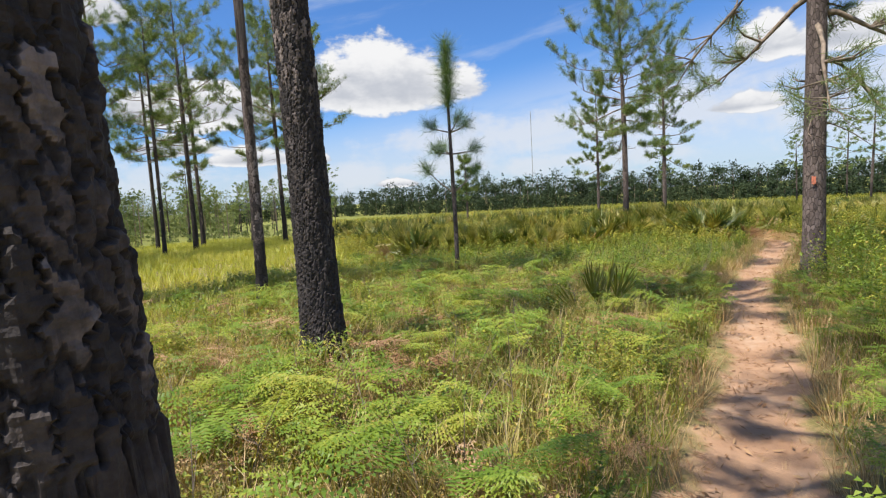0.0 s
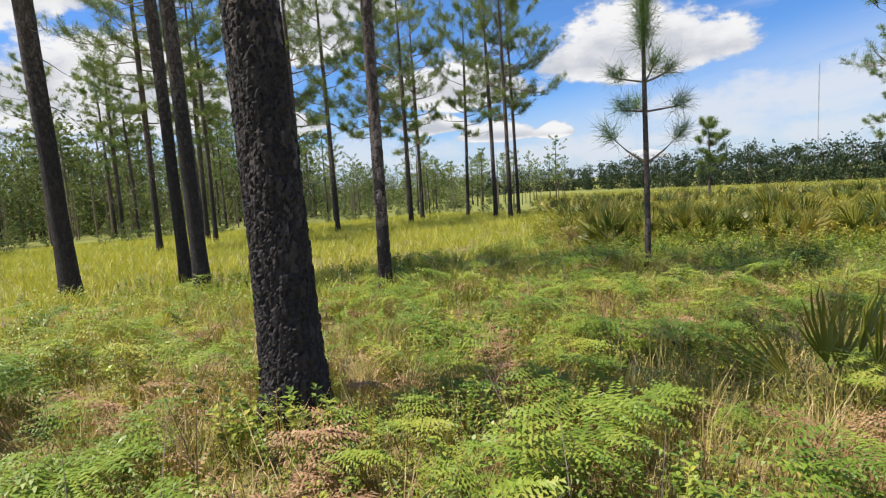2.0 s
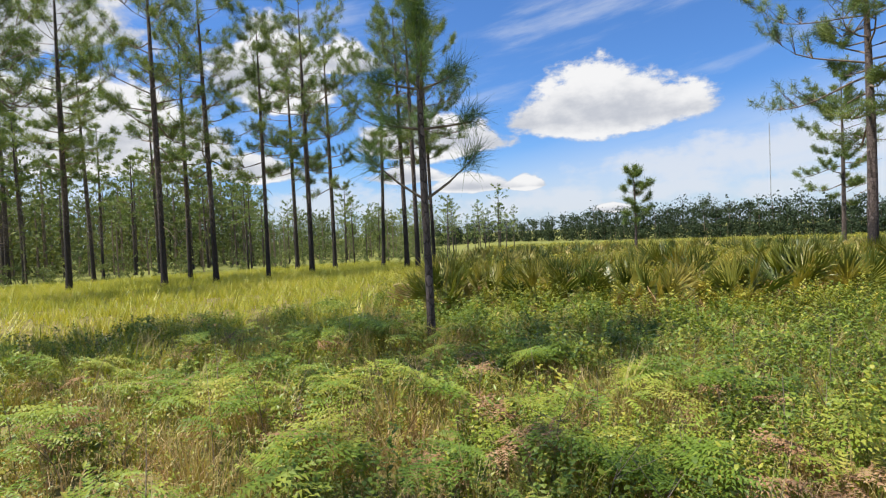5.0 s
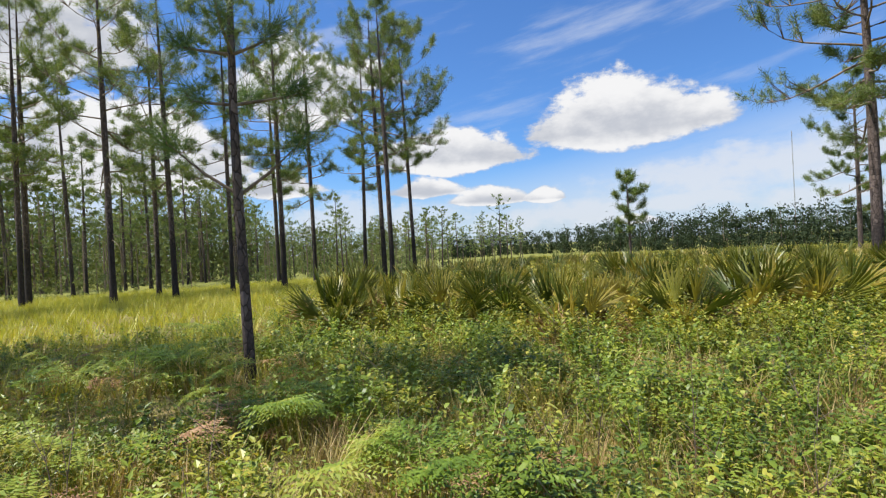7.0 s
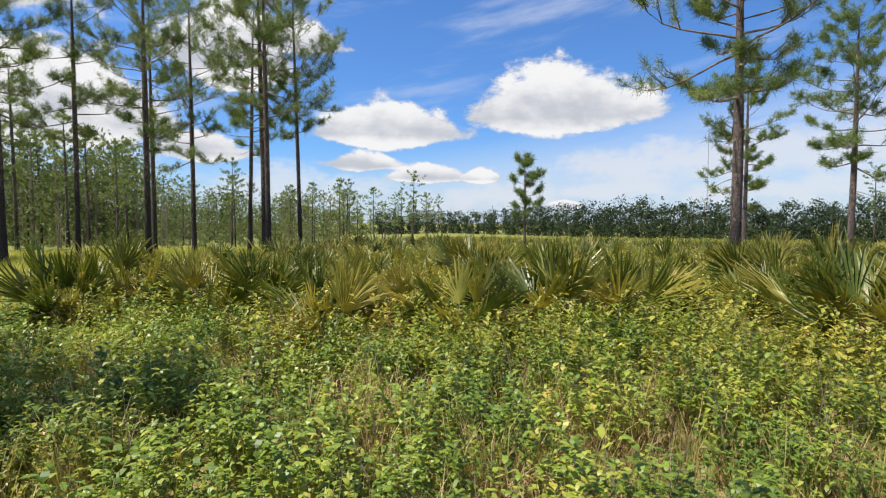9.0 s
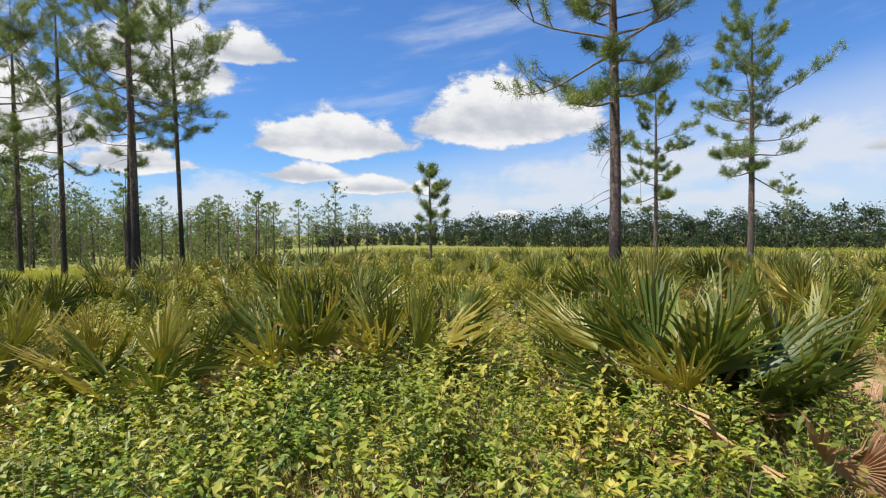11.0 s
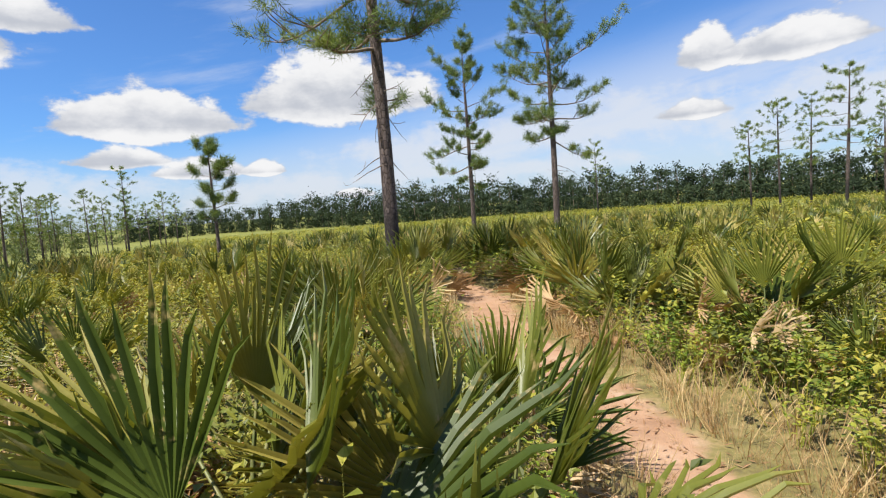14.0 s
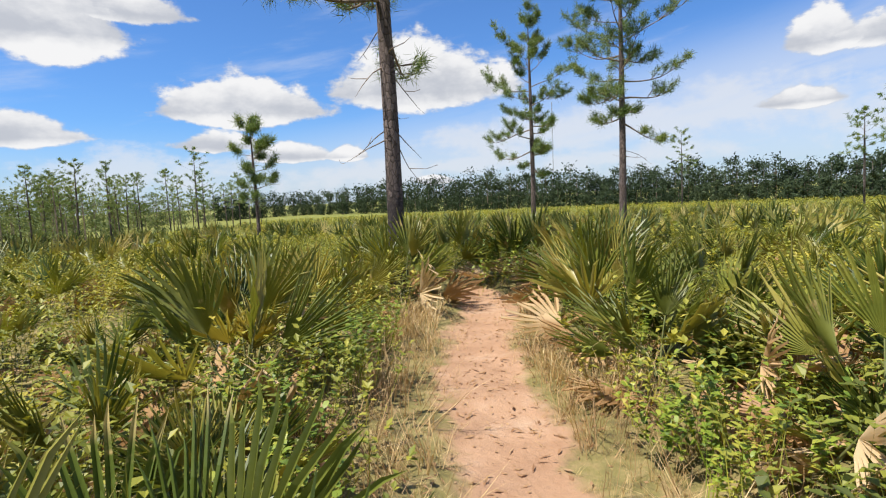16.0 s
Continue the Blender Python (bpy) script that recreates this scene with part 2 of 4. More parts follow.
def bark(name, plates):
    """Plated pine bark: grey and pinkish brown, charred black from the ground up by old fire."""
    mat, n = material(name)
    tc = n.add("ShaderNodeTexCoord").outputs["Object"]
    sp = n.add("ShaderNodeSeparateXYZ")
    n.put(sp.inputs[0], tc)
    mp = n.add("ShaderNodeMapping")
    n.put(mp.inputs[0], tc)
    mp.inputs["Scale"].default_value = (1, 1, 0.42)
    vor = n.add("ShaderNodeTexVoronoi")
    vor.feature = "DISTANCE_TO_EDGE"
    n.put(vor.inputs["Vector"], mp.outputs[0])
    vor.inputs["Scale"].default_value = 17.0
    cell = n.add("ShaderNodeTexVoronoi")
    n.put(cell.inputs["Vector"], mp.outputs[0])
    cell.inputs["Scale"].default_value = 17.0
    tone = n.math("ADD", n.math("MULTIPLY", cell.outputs["Color"], 0.5), n.math("MULTIPLY", n.noise(tc, 30.0, 5.0), 0.55))
    if plates:
        at = n.attribute("plate")
        tone = n.math("ADD", n.math("MULTIPLY", at.outputs["Fac"], 0.62), n.math("MULTIPLY", n.noise(tc, 38.0, 5.0), 0.45))
    colour = n.ramp(tone, [(0.2, (0.052, 0.038, 0.034)), (0.5, (0.118, 0.090, 0.080)), (0.75, (0.200, 0.155, 0.138)), (1.0, (0.310, 0.262, 0.246))])
    crack = n.smooth(vor.outputs[0], 0.0, 0.10)
    if not plates:
        colour = n.mix(crack, (0.05, 0.038, 0.032, 1), colour)
    height = n.attribute("char")
    fac = n.math("ADD", height.outputs["Fac"], n.math("MULTIPLY", n.math("SUBTRACT", n.noise(tc, 14.0, 6.0, 0.65), 0.5), 1.1))
    if plates:
        fac = n.math("ADD", fac, n.math("SUBTRACT", 0.30, n.math("MULTIPLY", at.outputs["Fac"], 0.62)))
    fac = n.smooth(fac, 0.30, 0.75)
    soot = n.ramp(n.noise(tc, 45.0, 4.0), [(0.35, (0.010, 0.009, 0.009)), (0.7, (0.040, 0.036, 0.036))])
    colour = n.mix(n.math("MULTIPLY", fac, 0.80), colour, soot)
    h = n.math("ADD", n.math("MULTIPLY", n.noise(tc, 55.0, 6.0, 0.65), 0.6), n.math("MULTIPLY", crack, 0.0 if plates else 0.7))
    return finish(mat, n, colour, 0.85, 0.0, h, 0.6, 0.02, spec=0.25)


M_BARK, M_PLATE = bark("pine_bark", False), bark("pine_bark_plates", True)

# ---------------------------------------------------------------- shapes
rng = np.random.default_rng(7)


def wave(x, y, scale, seed):
    """A soft random field of about -1 to 1."""
    g = np.random.default_rng(seed)
    v = 0.0
    for k in range(7):
        a, p, f = g.uniform(0, 6.28), g.uniform(0, 6.28), g.uniform(0.6, 1.9) / scale
        v = v + np.sin((x * np.cos(a) + y * np.sin(a)) * f * 6.28 + p)
    return v / 4.0


TRACK_Y = [-30, -6, 0, 3.4, 5.8, 8.5, 11, 14.2, 17.0, 18.8, 19.6, 20.3, 21.3, 22.6, 24.1, 25.2, 27.5]
TRACK_X = [5.2, 4.75, 4.62, 4.62, 4.55, 4.3, 4.45, 4.75, 4.95, 4.48, 3.92, 3.32, 2.62, 1.75, 0.98, 0.2, -1.8]


def off_path(x, y):
    """Metres from the middle of the trodden path, squared off where it bends."""
    gap = np.abs(x - np.interp(y, TRACK_Y, TRACK_X))
    steep = np.interp(y, [-30, 18, 20, 26, 28], [1.0, 1.0, 0.74, 0.74, 0.74])
    gone = np.clip((y - 25.0) / 1.5, 0, 5)
    return gap * steep + gone


def lay(x, y):
    """Height of the ground."""
    h = np.interp(y, [-1, 6.5, 11, 400], [0.42, 0.10, 0.0, 0.0]) * np.interp(x, [-8, -1], [0.15, 1.0])
    h = h + 0.12 * np.exp(-((x - 1.1) ** 2 + (y - 1.7) ** 2) / 1.2)
    h = h - np.interp(np.hypot(x - 2, y - 10), [15, 50, 130], [0.0, 0.8, 2.2])
    near = 1.0 / (1.0 + (np.hypot(x - 2, y - 10) / 40.0) ** 2)
    h = h + near * (0.05 * wave(x, y, 5.0, 3) + 0.02 * wave(x, y, 1.3, 4))
    d = off_path(x, y)
    return h - 0.05 * np.exp(-(d / 0.4) ** 2)


EDGE_X = [-90, -30, -17, -8, -5, -1.9, 0, 2, 3.6, 90]
EDGE_Y = [90, 33, 22, 13.2, 11.2, 12.6, 13.2, 14.6, 15.2, 15.2]


def field(x, y):
    """How far inside the palmetto field a place lies, in metres."""
    return y - np.interp(x, EDGE_X, EDGE_Y)


def mesh_of(name, verts, faces, mats, index=None, smooth=False):
    me = bpy.data.meshes.new(name)
    verts = np.asarray(verts, np.float32).reshape(-1, 3)
    faces = np.asarray(faces, np.int32)
    k = faces.shape[1]
    me.vertices.add(len(verts))
    me.vertices.foreach_set("co", verts.ravel())
    me.loops.add(faces.size)
    me.loops.foreach_set("vertex_index", faces.ravel())
    me.polygons.add(len(faces))
    me.polygons.foreach_set("loop_start", np.arange(0, faces.size, k, dtype=np.int32))
    me.polygons.foreach_set("use_smooth", np.full(len(faces), smooth))
    if index is not None:
        me.polygons.foreach_set("material_index", np.asarray(index, np.int32))
    for m in mats if isinstance(mats, (list, tuple)) else [mats]:
        me.materials.append(m)
    me.update(calc_edges=True)
    return me


def part(name, me, parent, label=""):
    ob = new(name, me)
    ob.parent = parent
    return tagged(ob, label)


def joined(pieces):
    """Several (verts, faces) as one."""
    vs, fs, at = [], [], 0
    for v, f in pieces:
        vs.append(np.asarray(v, float).reshape(-1, 3))
        fs.append(np.asarray(f, int) + at)
        at += len(vs[-1])
    return np.concatenate(vs), np.concatenate(fs)


def scattered(shapes, x, y, z, size, seed, lean=0.12, tall=None):
    """Many copies of a few small shapes, laid out as one body of verts and faces."""
    g = np.random.default_rng(seed)
    kind = g.integers(0, len(shapes), len(x))
    pieces = []
    for k, (v, f) in enumerate(shapes):
        w = np.where(kind == k)[0]
        if not len(w):
            continue
        v = np.asarray(v, float)
        a = g.uniform(0, 6.283, len(w))
        c, s = np.cos(a)[:, None], np.sin(a)[:, None]
        sz = size[w][:, None]
        vx = (v[None, :, 0] * c - v[None, :, 1] * s) * sz
        vy = (v[None, :, 0] * s + v[None, :, 1] * c) * sz
        vz = v[None, :, 2] * sz * (1.0 if tall is None else tall[w][:, None])
        lx, ly = g.normal(0, lean, len(w))[:, None], g.normal(0, lean, len(w))[:, None]
        p = np.stack([vx + lx * vz + x[w][:, None], vy + ly * vz + y[w][:, None], vz + z[w][:, None]], -1)
        ff = np.asarray(f)[None] + (np.arange(len(w)) * len(v))[:, None, None]
        pieces.append((p.reshape(-1, 3), ff.reshape(-1, ff.shape[-1])))
    return joined(pieces)


def tube(points, radii, sides=6):
    """A tapered tube along points."""
    points = [Vector(p) for p in points]
    verts, faces = [], []
    for i, p in enumerate(points):
        d = (points[min(i + 1, len(points) - 1)] - points[max(i - 1, 0)]).normalized()
        u = d.orthogonal().normalized() if abs(d.z) < 0.95 else Vector((1, 0, 0))
        u = (u - d * u.dot(d)).normalized()
        w = d.cross(u)
        for k in range(sides):
            a = 6.28319 * k / sides
            verts.append(p + (u * math.cos(a) + w * math.sin(a)) * radii[i])
    for i in range(len(points) - 1):
        for k in range(sides):
            a, b = i * sides + k, i * sides + (k + 1) % sides
            faces += [(a, b, b + sides), (a, b + sides, a + sides)]
    return [tuple(v) for v in verts], faces


# ---------------------------------------------------------------- ground
def ground():
    def spread(lo, hi, step, reach):
        mid = np.arange(lo, hi, step)
        grow, a = [], step
        d = 0.0
        while d < reach:
            a *= 1.16
            d += a
            grow.append(d)
        grow = np.array(grow)
        return np.concatenate([(lo - grow)[::-1], mid, hi + grow])

    xs, ys = spread(-4, 8, 0.11, 2600), spread(-3, 26, 0.11, 2600)
    gx, gy = np.meshgrid(xs, ys)
    x, y = gx.ravel(), gy.ravel()
    d = off_path(x, y)
    z = lay(x, y) + 0.012 * wave(x, y, 0.35, 9) * (d < 3)
    nx, ny = len(xs), len(ys)
    i = np.arange(nx * ny).reshape(ny, nx)
    faces = np.stack([i[:-1, :-1], i[:-1, 1:], i[1:, 1:], i[1:, :-1]], -1).reshape(-1, 4)
    mat, n = material("soil")
    pos = n.add("ShaderNodeNewGeometry").outputs["Position"]
    at = n.attribute("trodden")
    edge = n.math("ADD", at.outputs["Fac"], n.math("MULTIPLY", n.math("SUBTRACT", n.noise(pos, 3.5, 6.0, 0.65), 0.5), 0.9))
    bare = n.smooth(edge, 0.36, 0.66)
    sand = n.ramp(n.noise(pos, 2.2, 7.0, 0.6), [(0.3, (0.31, 0.172, 0.098)), (0.55, (0.44, 0.265, 0.160)), (0.75, (0.54, 0.385, 0.270))])
    sand = n.mix(n.math("MULTIPLY", n.noise(pos, 40.0, 4.0), 0.4), sand, (0.30, 0.19, 0.11, 1))
    litter = n.ramp(n.noise(pos, 5.0, 8.0, 0.7), [(0.3, (0.10, 0.075, 0.04)), (0.5, (0.20, 0.17, 0.06)), (0.7, (0.34, 0.25, 0.12))])
    far = n.ramp(n.noise(pos, 0.35, 9.0, 0.7), [(0.3, (0.119, 0.133, 0.032)), (0.55, (0.210, 0.215, 0.048)), (0.75, (0.280, 0.252, 0.080))])
    wide = n.attribute("open")
    litter = n.mix(wide.outputs["Fac"], litter, far)
    colour = n.mix(bare, litter, sand)
    h = n.math("ADD", n.noise(pos, 28.0, 6.0, 0.7), n.math("MULTIPLY", n.noise(pos, 6.0, 3.0), 1.5))
    finish(mat, n, colour, 0.9, 0.0, h, 0.5, 0.03, spec=0.2)
    me = mesh_of("ground", np.stack([x, y, z], -1), faces, mat, smooth=True)
    a = me.attributes.new("trodden", "FLOAT", "POINT")
    width = 0.31 + 0.08 * wave(x, y, 2.5, 21)
    a.data.foreach_set("value", np.clip(1.0 - 0.5 * d / width, 0, 1).astype(np.float32))
    a = me.attributes.new("open", "FLOAT", "POINT")
    a.data.foreach_set("value", np.clip((np.hypot(x - 2, y - 10) - 14) / 25, 0, 1).astype(np.float32))
    tagged(new("ground", me), "flat sandy ground with litter and a trodden reddish path", "ground", kind="structure")


ground()
# ---------------------------------------------------------------- pines
def trunk_mesh(x, y, h, r, char, lean, bend, g, fine=0.0):
    """A tapered trunk with a flared foot; fine ones carry raised bark plates."""
    if fine:
        top = fine
        sides = 190 if top < 3.5 else 120 if r > 0.12 else 64
        zz = np.linspace(-0.25, top, int(top / 0.014)) if top > 3.5 else np.concatenate([np.linspace(-0.25, 1.1, 20), np.linspace(1.11, top, int((top - 1.1) / 0.007))])
        if h > top + 0.5:
            zz = np.concatenate([zz, np.linspace(top, h, 12)[1:]])
    else:
        zz, sides = np.concatenate([[-0.25, 0.0, 0.2, 0.5], np.linspace(1.0, h, 22)]), 14
    t = np.clip(zz / h, 0, 1)
    rad = r * (1 - 0.30 * t - 0.62 * np.clip((t - 0.45) / 0.55, 0, 1) ** 1.4) + r * 0.38 * np.exp(-np.clip(zz, 0, None) / 0.30)
    ax = lean[0] * zz + bend * np.sin(t * 3.0) * 0.6
    ay = lean[1] * zz + bend * np.sin(t * 4.4 + 1.0) * 0.4
    a = np.linspace(0, 2 * np.pi, sides, endpoint=False)
    A, Z = np.meshgrid(a, zz)
    R = np.repeat(rad[:, None], sides, 1)
    plate = np.zeros_like(R)
    if fine:
        w, ht = 0.050, 0.150
        nu, nv = max(8, int(2 * np.pi * r / w)), int((zz[-1] + 0.3) / ht)
        su = ((np.arange(nu)[None] + 0.5 * (np.arange(nv) % 2)[:, None] + g.uniform(-0.42, 0.42, (nv, nu))) * w).ravel()
        sv = ((np.arange(nv)[:, None] + g.uniform(-0.45, 0.45, (nv, nu))) * ht - 0.3).ravel()
        tone, lift = g.uniform(0, 1, nu * nv), g.uniform(0.3, 1.0, nu * nv)
        round_ = nu * w
        flat_r = R[:, :1] * 0 + 1
        for lo in range(0, len(zz), 40):
            hi = min(lo + 40, len(zz))
            band = np.where(np.abs(sv - (zz[lo] + zz[hi - 1]) / 2) < (zz[hi - 1] - zz[lo]) / 2 + 3 * ht)[0]
            if not len(band):
                continue
            uu = (A[lo:hi] / (2 * np.pi) * round_ + 0.010 * np.sin(Z[lo:hi] * 31 + A[lo:hi] * 3) + 0.007 * np.sin(Z[lo:hi] * 83 + A[lo:hi] * 7) + 0.004 * np.sin(Z[lo:hi] * 190 + A[lo:hi] * 17))[..., None]
            vv = (Z[lo:hi] + 0.020 * np.sin(A[lo:hi] * 9 + Z[lo:hi] * 13) + 0.010 * np.sin(A[lo:hi] * 37))[..., None]
            du = np.abs(uu - su[band])
            du = np.minimum(du, round_ - du)
            pu, pv = du / w, np.abs(vv - sv[band]) / (ht * 1.15)
            dist = 0.55 * np.maximum(pu, pv) + 0.45 * np.hypot(pu, pv)
            two = np.argpartition(dist, 1, axis=-1)[..., :2]
            dd = np.take_along_axis(dist, two, -1)
            first = np.where(dd[..., 0] <= dd[..., 1], two[..., 0], two[..., 1])
            gap = np.abs(dd[..., 1] - dd[..., 0])
            s = np.clip((gap - 0.05) / 0.13, 0, 1)
            slope = (vv[..., 0] - sv[band][first]) / ht
            thick = 0.015 * min(1.0, r / 0.15)
            R[lo:hi] += thick * (s * (0.35 + 0.65 * lift[band][first]) - 0.25) + s * 0.010 * slope
            plate[lo:hi] = np.where(gap < 0.10, 0.0, 0.1 + 0.9 * tone[band][first])
        R += 0.0035 * np.sin(A * 23 + Z * 47) * np.sin(A * 11 - Z * 71) + 0.002 * np.sin(A * 41 + Z * 160) * np.sin(A * 29 - Z * 120)
    R *= 1 + 0.05 * np.sin(A * 2 + Z * 0.7) + 0.03 * np.sin(A * 5 + Z * 1.9)
    v = np.stack([R * np.cos(A) + ax[:, None], R * np.sin(A) + ay[:, None], Z], -1).reshape(-1, 3)
    n = len(zz)
    i = np.arange(n * sides).reshape(n, sides)
    f = np.stack([i[:-1], np.roll(i[:-1], -1, 1), np.roll(i[1:], -1, 1), i[1:]], -1).reshape(-1, 4)
    me = mesh_of("trunk", v, f, M_PLATE if fine else M_BARK, smooth=not fine)
    at = me.attributes.new("char", "FLOAT", "POINT")
    burn = np.clip(0.5 + (char - v[:, 2]) / max(char, 0.3) * 0.8, 0, 1.35)
    at.data.foreach_set("value", burn.astype(np.float32))
    at = me.attributes.new("plate", "FLOAT", "POINT")
    at.data.foreach_set("value", plate.ravel().astype(np.float32))
    return me, (lambda z: Vector((np.interp(z, zz, ax), np.interp(z, zz, ay), z))), (lambda z: float(np.interp(z, zz, rad)))


def needles(centres, ways, count, length, width, g, loose=0.88):
    """Tufts of long needles at the twig ends."""
    centres, ways = np.asarray(centres), np.asarray(ways)
    m = len(centres)
    d = ways[:, None, :] * 0.70 + np.array([0, 0, 0.22]) + g.normal(0, loose, (m, count, 3))
    d /= np.linalg.norm(d, axis=-1, keepdims=True)
    ln = length * g.uniform(0.7, 1.15, (m, count, 1))
    base = centres[:, None, :] + g.normal(0, 0.05, (m, count, 3)) - ways[:, None, :] * g.uniform(0, 0.20, (m, count, 1))
    tip = base + d * ln
    tip[..., 2] -= 0.12 * ln[..., 0] * g.uniform(0, 1.2, (m, count))
    side = np.cross(d, g.normal(0, 1, (m, count, 3)))
    side /= np.linalg.norm(side, axis=-1, keepdims=True) + 1e-6
    v = np.stack([base + side * width, base - side * width, tip], 2).reshape(-1, 3)
    k = np.arange(m * count) * 3
    f = np.stack([k, k + 1, k + 2], -1)
    return v, f


def limb(start, way, length, r, rise, g, droop=0.0, dead=False, twigs=3, full=True):
    """One limb with its side twigs: tubes, and the tips that carry needles."""
    pieces, tips, ways = [], [], []
    p, d = Vector(start), Vector(way).normalized()
    pts, rr = [p.copy()], [r]
    steps = 6 if full else 3
    for i in range(steps):
        d = (d + Vector((g.normal(0, 0.10), g.normal(0, 0.10), rise * (i / steps) - droop * (1 - i / steps) + g.normal(0, 0.06)))).normalized()
        p = p + d * (length / steps)
        pts.append(p.copy())
        rr.append(r * (1 - 0.80 * (i + 1) / steps))
    pieces.append(tube(pts, rr, 5 if full else 3))
    tips.append(pts[-1])
    ways.append(d)
    for k in range(twigs):
        at = g.integers(steps // 2, steps + 1)
        q = pts[at]
        sd = d.cross(Vector((0, 0, 1))).normalized() * g.choice([-1, 1])
        w = (d * g.uniform(0.3, 0.9) + sd * g.uniform(0.5, 1.0) + Vector((0, 0, g.uniform(-0.1, 0.6)))).normalized()
        ln = length * g.uniform(0.14, 0.34) + 0.05
        e = q + w * ln * 0.6 + Vector((0, 0, g.normal(0.02, 0.03)))
        f = e + (w + Vector((0, 0, 0.5))).normalized() * ln * 0.4
        pieces.append(tube([q, e, f], [rr[at] * 0.7 + 0.003, rr[at] * 0.5 + 0.002, 0.004], 4 if full else 3))
        tips.append(f)
        ways.append((w + Vector((0, 0, 0.5))).normalized())
        if g.uniform() < 0.45:
            tips.append(e + Vector((g.normal(0, 0.06), g.normal(0, 0.06), 0.04)))
            ways.append(w)
    return pieces, ([] if dead else tips), ([] if dead else ways)


PINE_LABEL = "tall longleaf pine with fire-blackened foot, standing in the grass"


def pine(x, y, h, r, crown, spread, limbs, seed, char=1.5, lean=(0.0, 0.0), bend=0.05, fine=0.0, count=26, width=0.008,
         length=0.26, stubs=4, label=PINE_LABEL, group="longleaf pines", droop=0.15, single=True):
    g = np.random.default_rng(seed)
    root = tagged(new("pine_tree"), label, "tree", group)
    root.location = (x, y, float(lay(np.array([x]), np.array([y]))[0]))
    me, axis, radius = trunk_mesh(x, y, h, r, char, lean, bend, g, fine)
    part("trunk", me, root)
    pieces, tips, ways = [], [], []
    a = g.uniform(0, 6.28)
    for i in range(limbs):
        s = (i + g.uniform(0, 0.8)) / limbs
        z = crown + (h * 0.985 - crown) * s
        a += 2.4 + g.normal(0, 0.5)
        ln = spread * (0.55 + 1.5 * s if s < 0.3 else math.sqrt(max(0.0, 1 - ((s - 0.3) / 0.76) ** 2))) * g.uniform(0.4, 1.25)
        up = -0.06 + 0.70 * s + g.normal(0, 0.26)
        pc, tp, wy = limb(axis(z), (math.cos(a), math.sin(a), up), ln, max(0.010, radius(z) * 0.36), 0.38, g, droop * (1 - s), twigs=5 + int(ln * 3.6) if single else 4, full=single)
        if single:
            v, f = joined(pc)
            part("limb", mesh_of("limb", v, f, M_TWIG, smooth=True), root)
        else:
            pieces += pc
        tips += tp
        ways += wy
    tips.append(axis(h))
    ways.append(Vector((0, 0, 1)))
    for i in range(stubs):
        z = crown * g.uniform(0.45, 1.0)
        a = g.uniform(0, 6.28)
        pc, _, _ = limb(axis(z), (math.cos(a), math.sin(a), g.uniform(-0.2, 0.3)), g.uniform(0.3, 1.0) * spread * 0.5, 0.014, 0.1, g, 0.2, dead=True, twigs=1, full=single)
        if single:
            v, f = joined(pc)
            part("dead_limb", mesh_of("dead_limb", v, f, M_TWIG, smooth=True), root)
        else:
            pieces += pc
    if pieces:
        v, f = joined(pieces)
        part("branches", mesh_of("branches", v, f, M_TWIG, smooth=True), root, "bare grey-brown limbs and twigs")
    v, f = needles([tuple(t) for t in tips], [tuple(w) for w in ways], int(count * 1.45), length, width * 0.8, g)
    part("crown", mesh_of("crown", v, f, M_NEEDLE), root, "open crown of long needle tufts")
    return root


def forest_pine(places):
    """Trees of the wood behind, from a few kinds."""
    kinds = []
    for k in range(6):
        g = np.random.default_rng(400 + k)
        kinds.append(pine(0, 0, 12.5 + 2.2 * g.uniform(), 0.10 + 0.04 * g.uniform(), 5.0 + 2 * g.uniform(), 2.2, 25, 500 + k, char=2.6,
                          lean=(g.normal(0, 0.012), g.normal(0, 0.012)), count=16, width=0.025, length=0.36, stubs=5,
                          label="slender longleaf pine in the open pine wood", group="pines of the wood", single=False))
    g = np.random.default_rng(77)
    for i, (x, y, s) in enumerate(places):
        z = float(lay(np.array([x]), np.array([y]))[0])
        m = pose(x, y, z, 0, 0, g.uniform(0, 360))
        if i < len(kinds):
            kinds[i].matrix_basis = m
            kinds[i].scale = (s, s, s)
        else:
            ob = copy_thing(kinds[i % len(kinds)], m)
            ob.scale = (s * 1.15, s * 1.15, s)


# the charred trees beside the path
pine(3.725, -1.545, 15.0, 0.178, 7.5, 2.4, 26, 1, char=2.5, lean=(-0.068, -0.041), fine=2.7, label="thick pine with plated charred bark beside the path")
pine(0.99, 1.83, 15.0, 0.178, 7.5, 2.6, 28, 2, char=3.6, lean=(-0.028, -0.016), bend=0.05, fine=4.6, label="thick pine with plated fire-blackened bark, litter round its foot")
pine(-3.27, 4.72, 13.5, 0.092, 6.2, 2.0, 26, 3, char=1.5, bend=0.04, fine=4.4, label="slim straight pine, black foot and brown trunk")
pine(-6.95, 2.65, 14.5, 0.145, 6.5, 2.3, 28, 4, char=4.0, lean=(0.0, -0.012), label="tall pine with black charred trunk on the meadow")
pine(-7.80, 2.5, 14.0, 0.12, 6.5, 2.3, 28, 5, char=4.0, lean=(0.0, -0.015), label="tall pine with black charred trunk on the meadow")
pine(-8.85, 0.52, 14.5, 0.185, 6.5, 2.4, 28, 6, char=4.5, lean=(0.0, -0.02), label="stout pine with black charred trunk on the meadow")
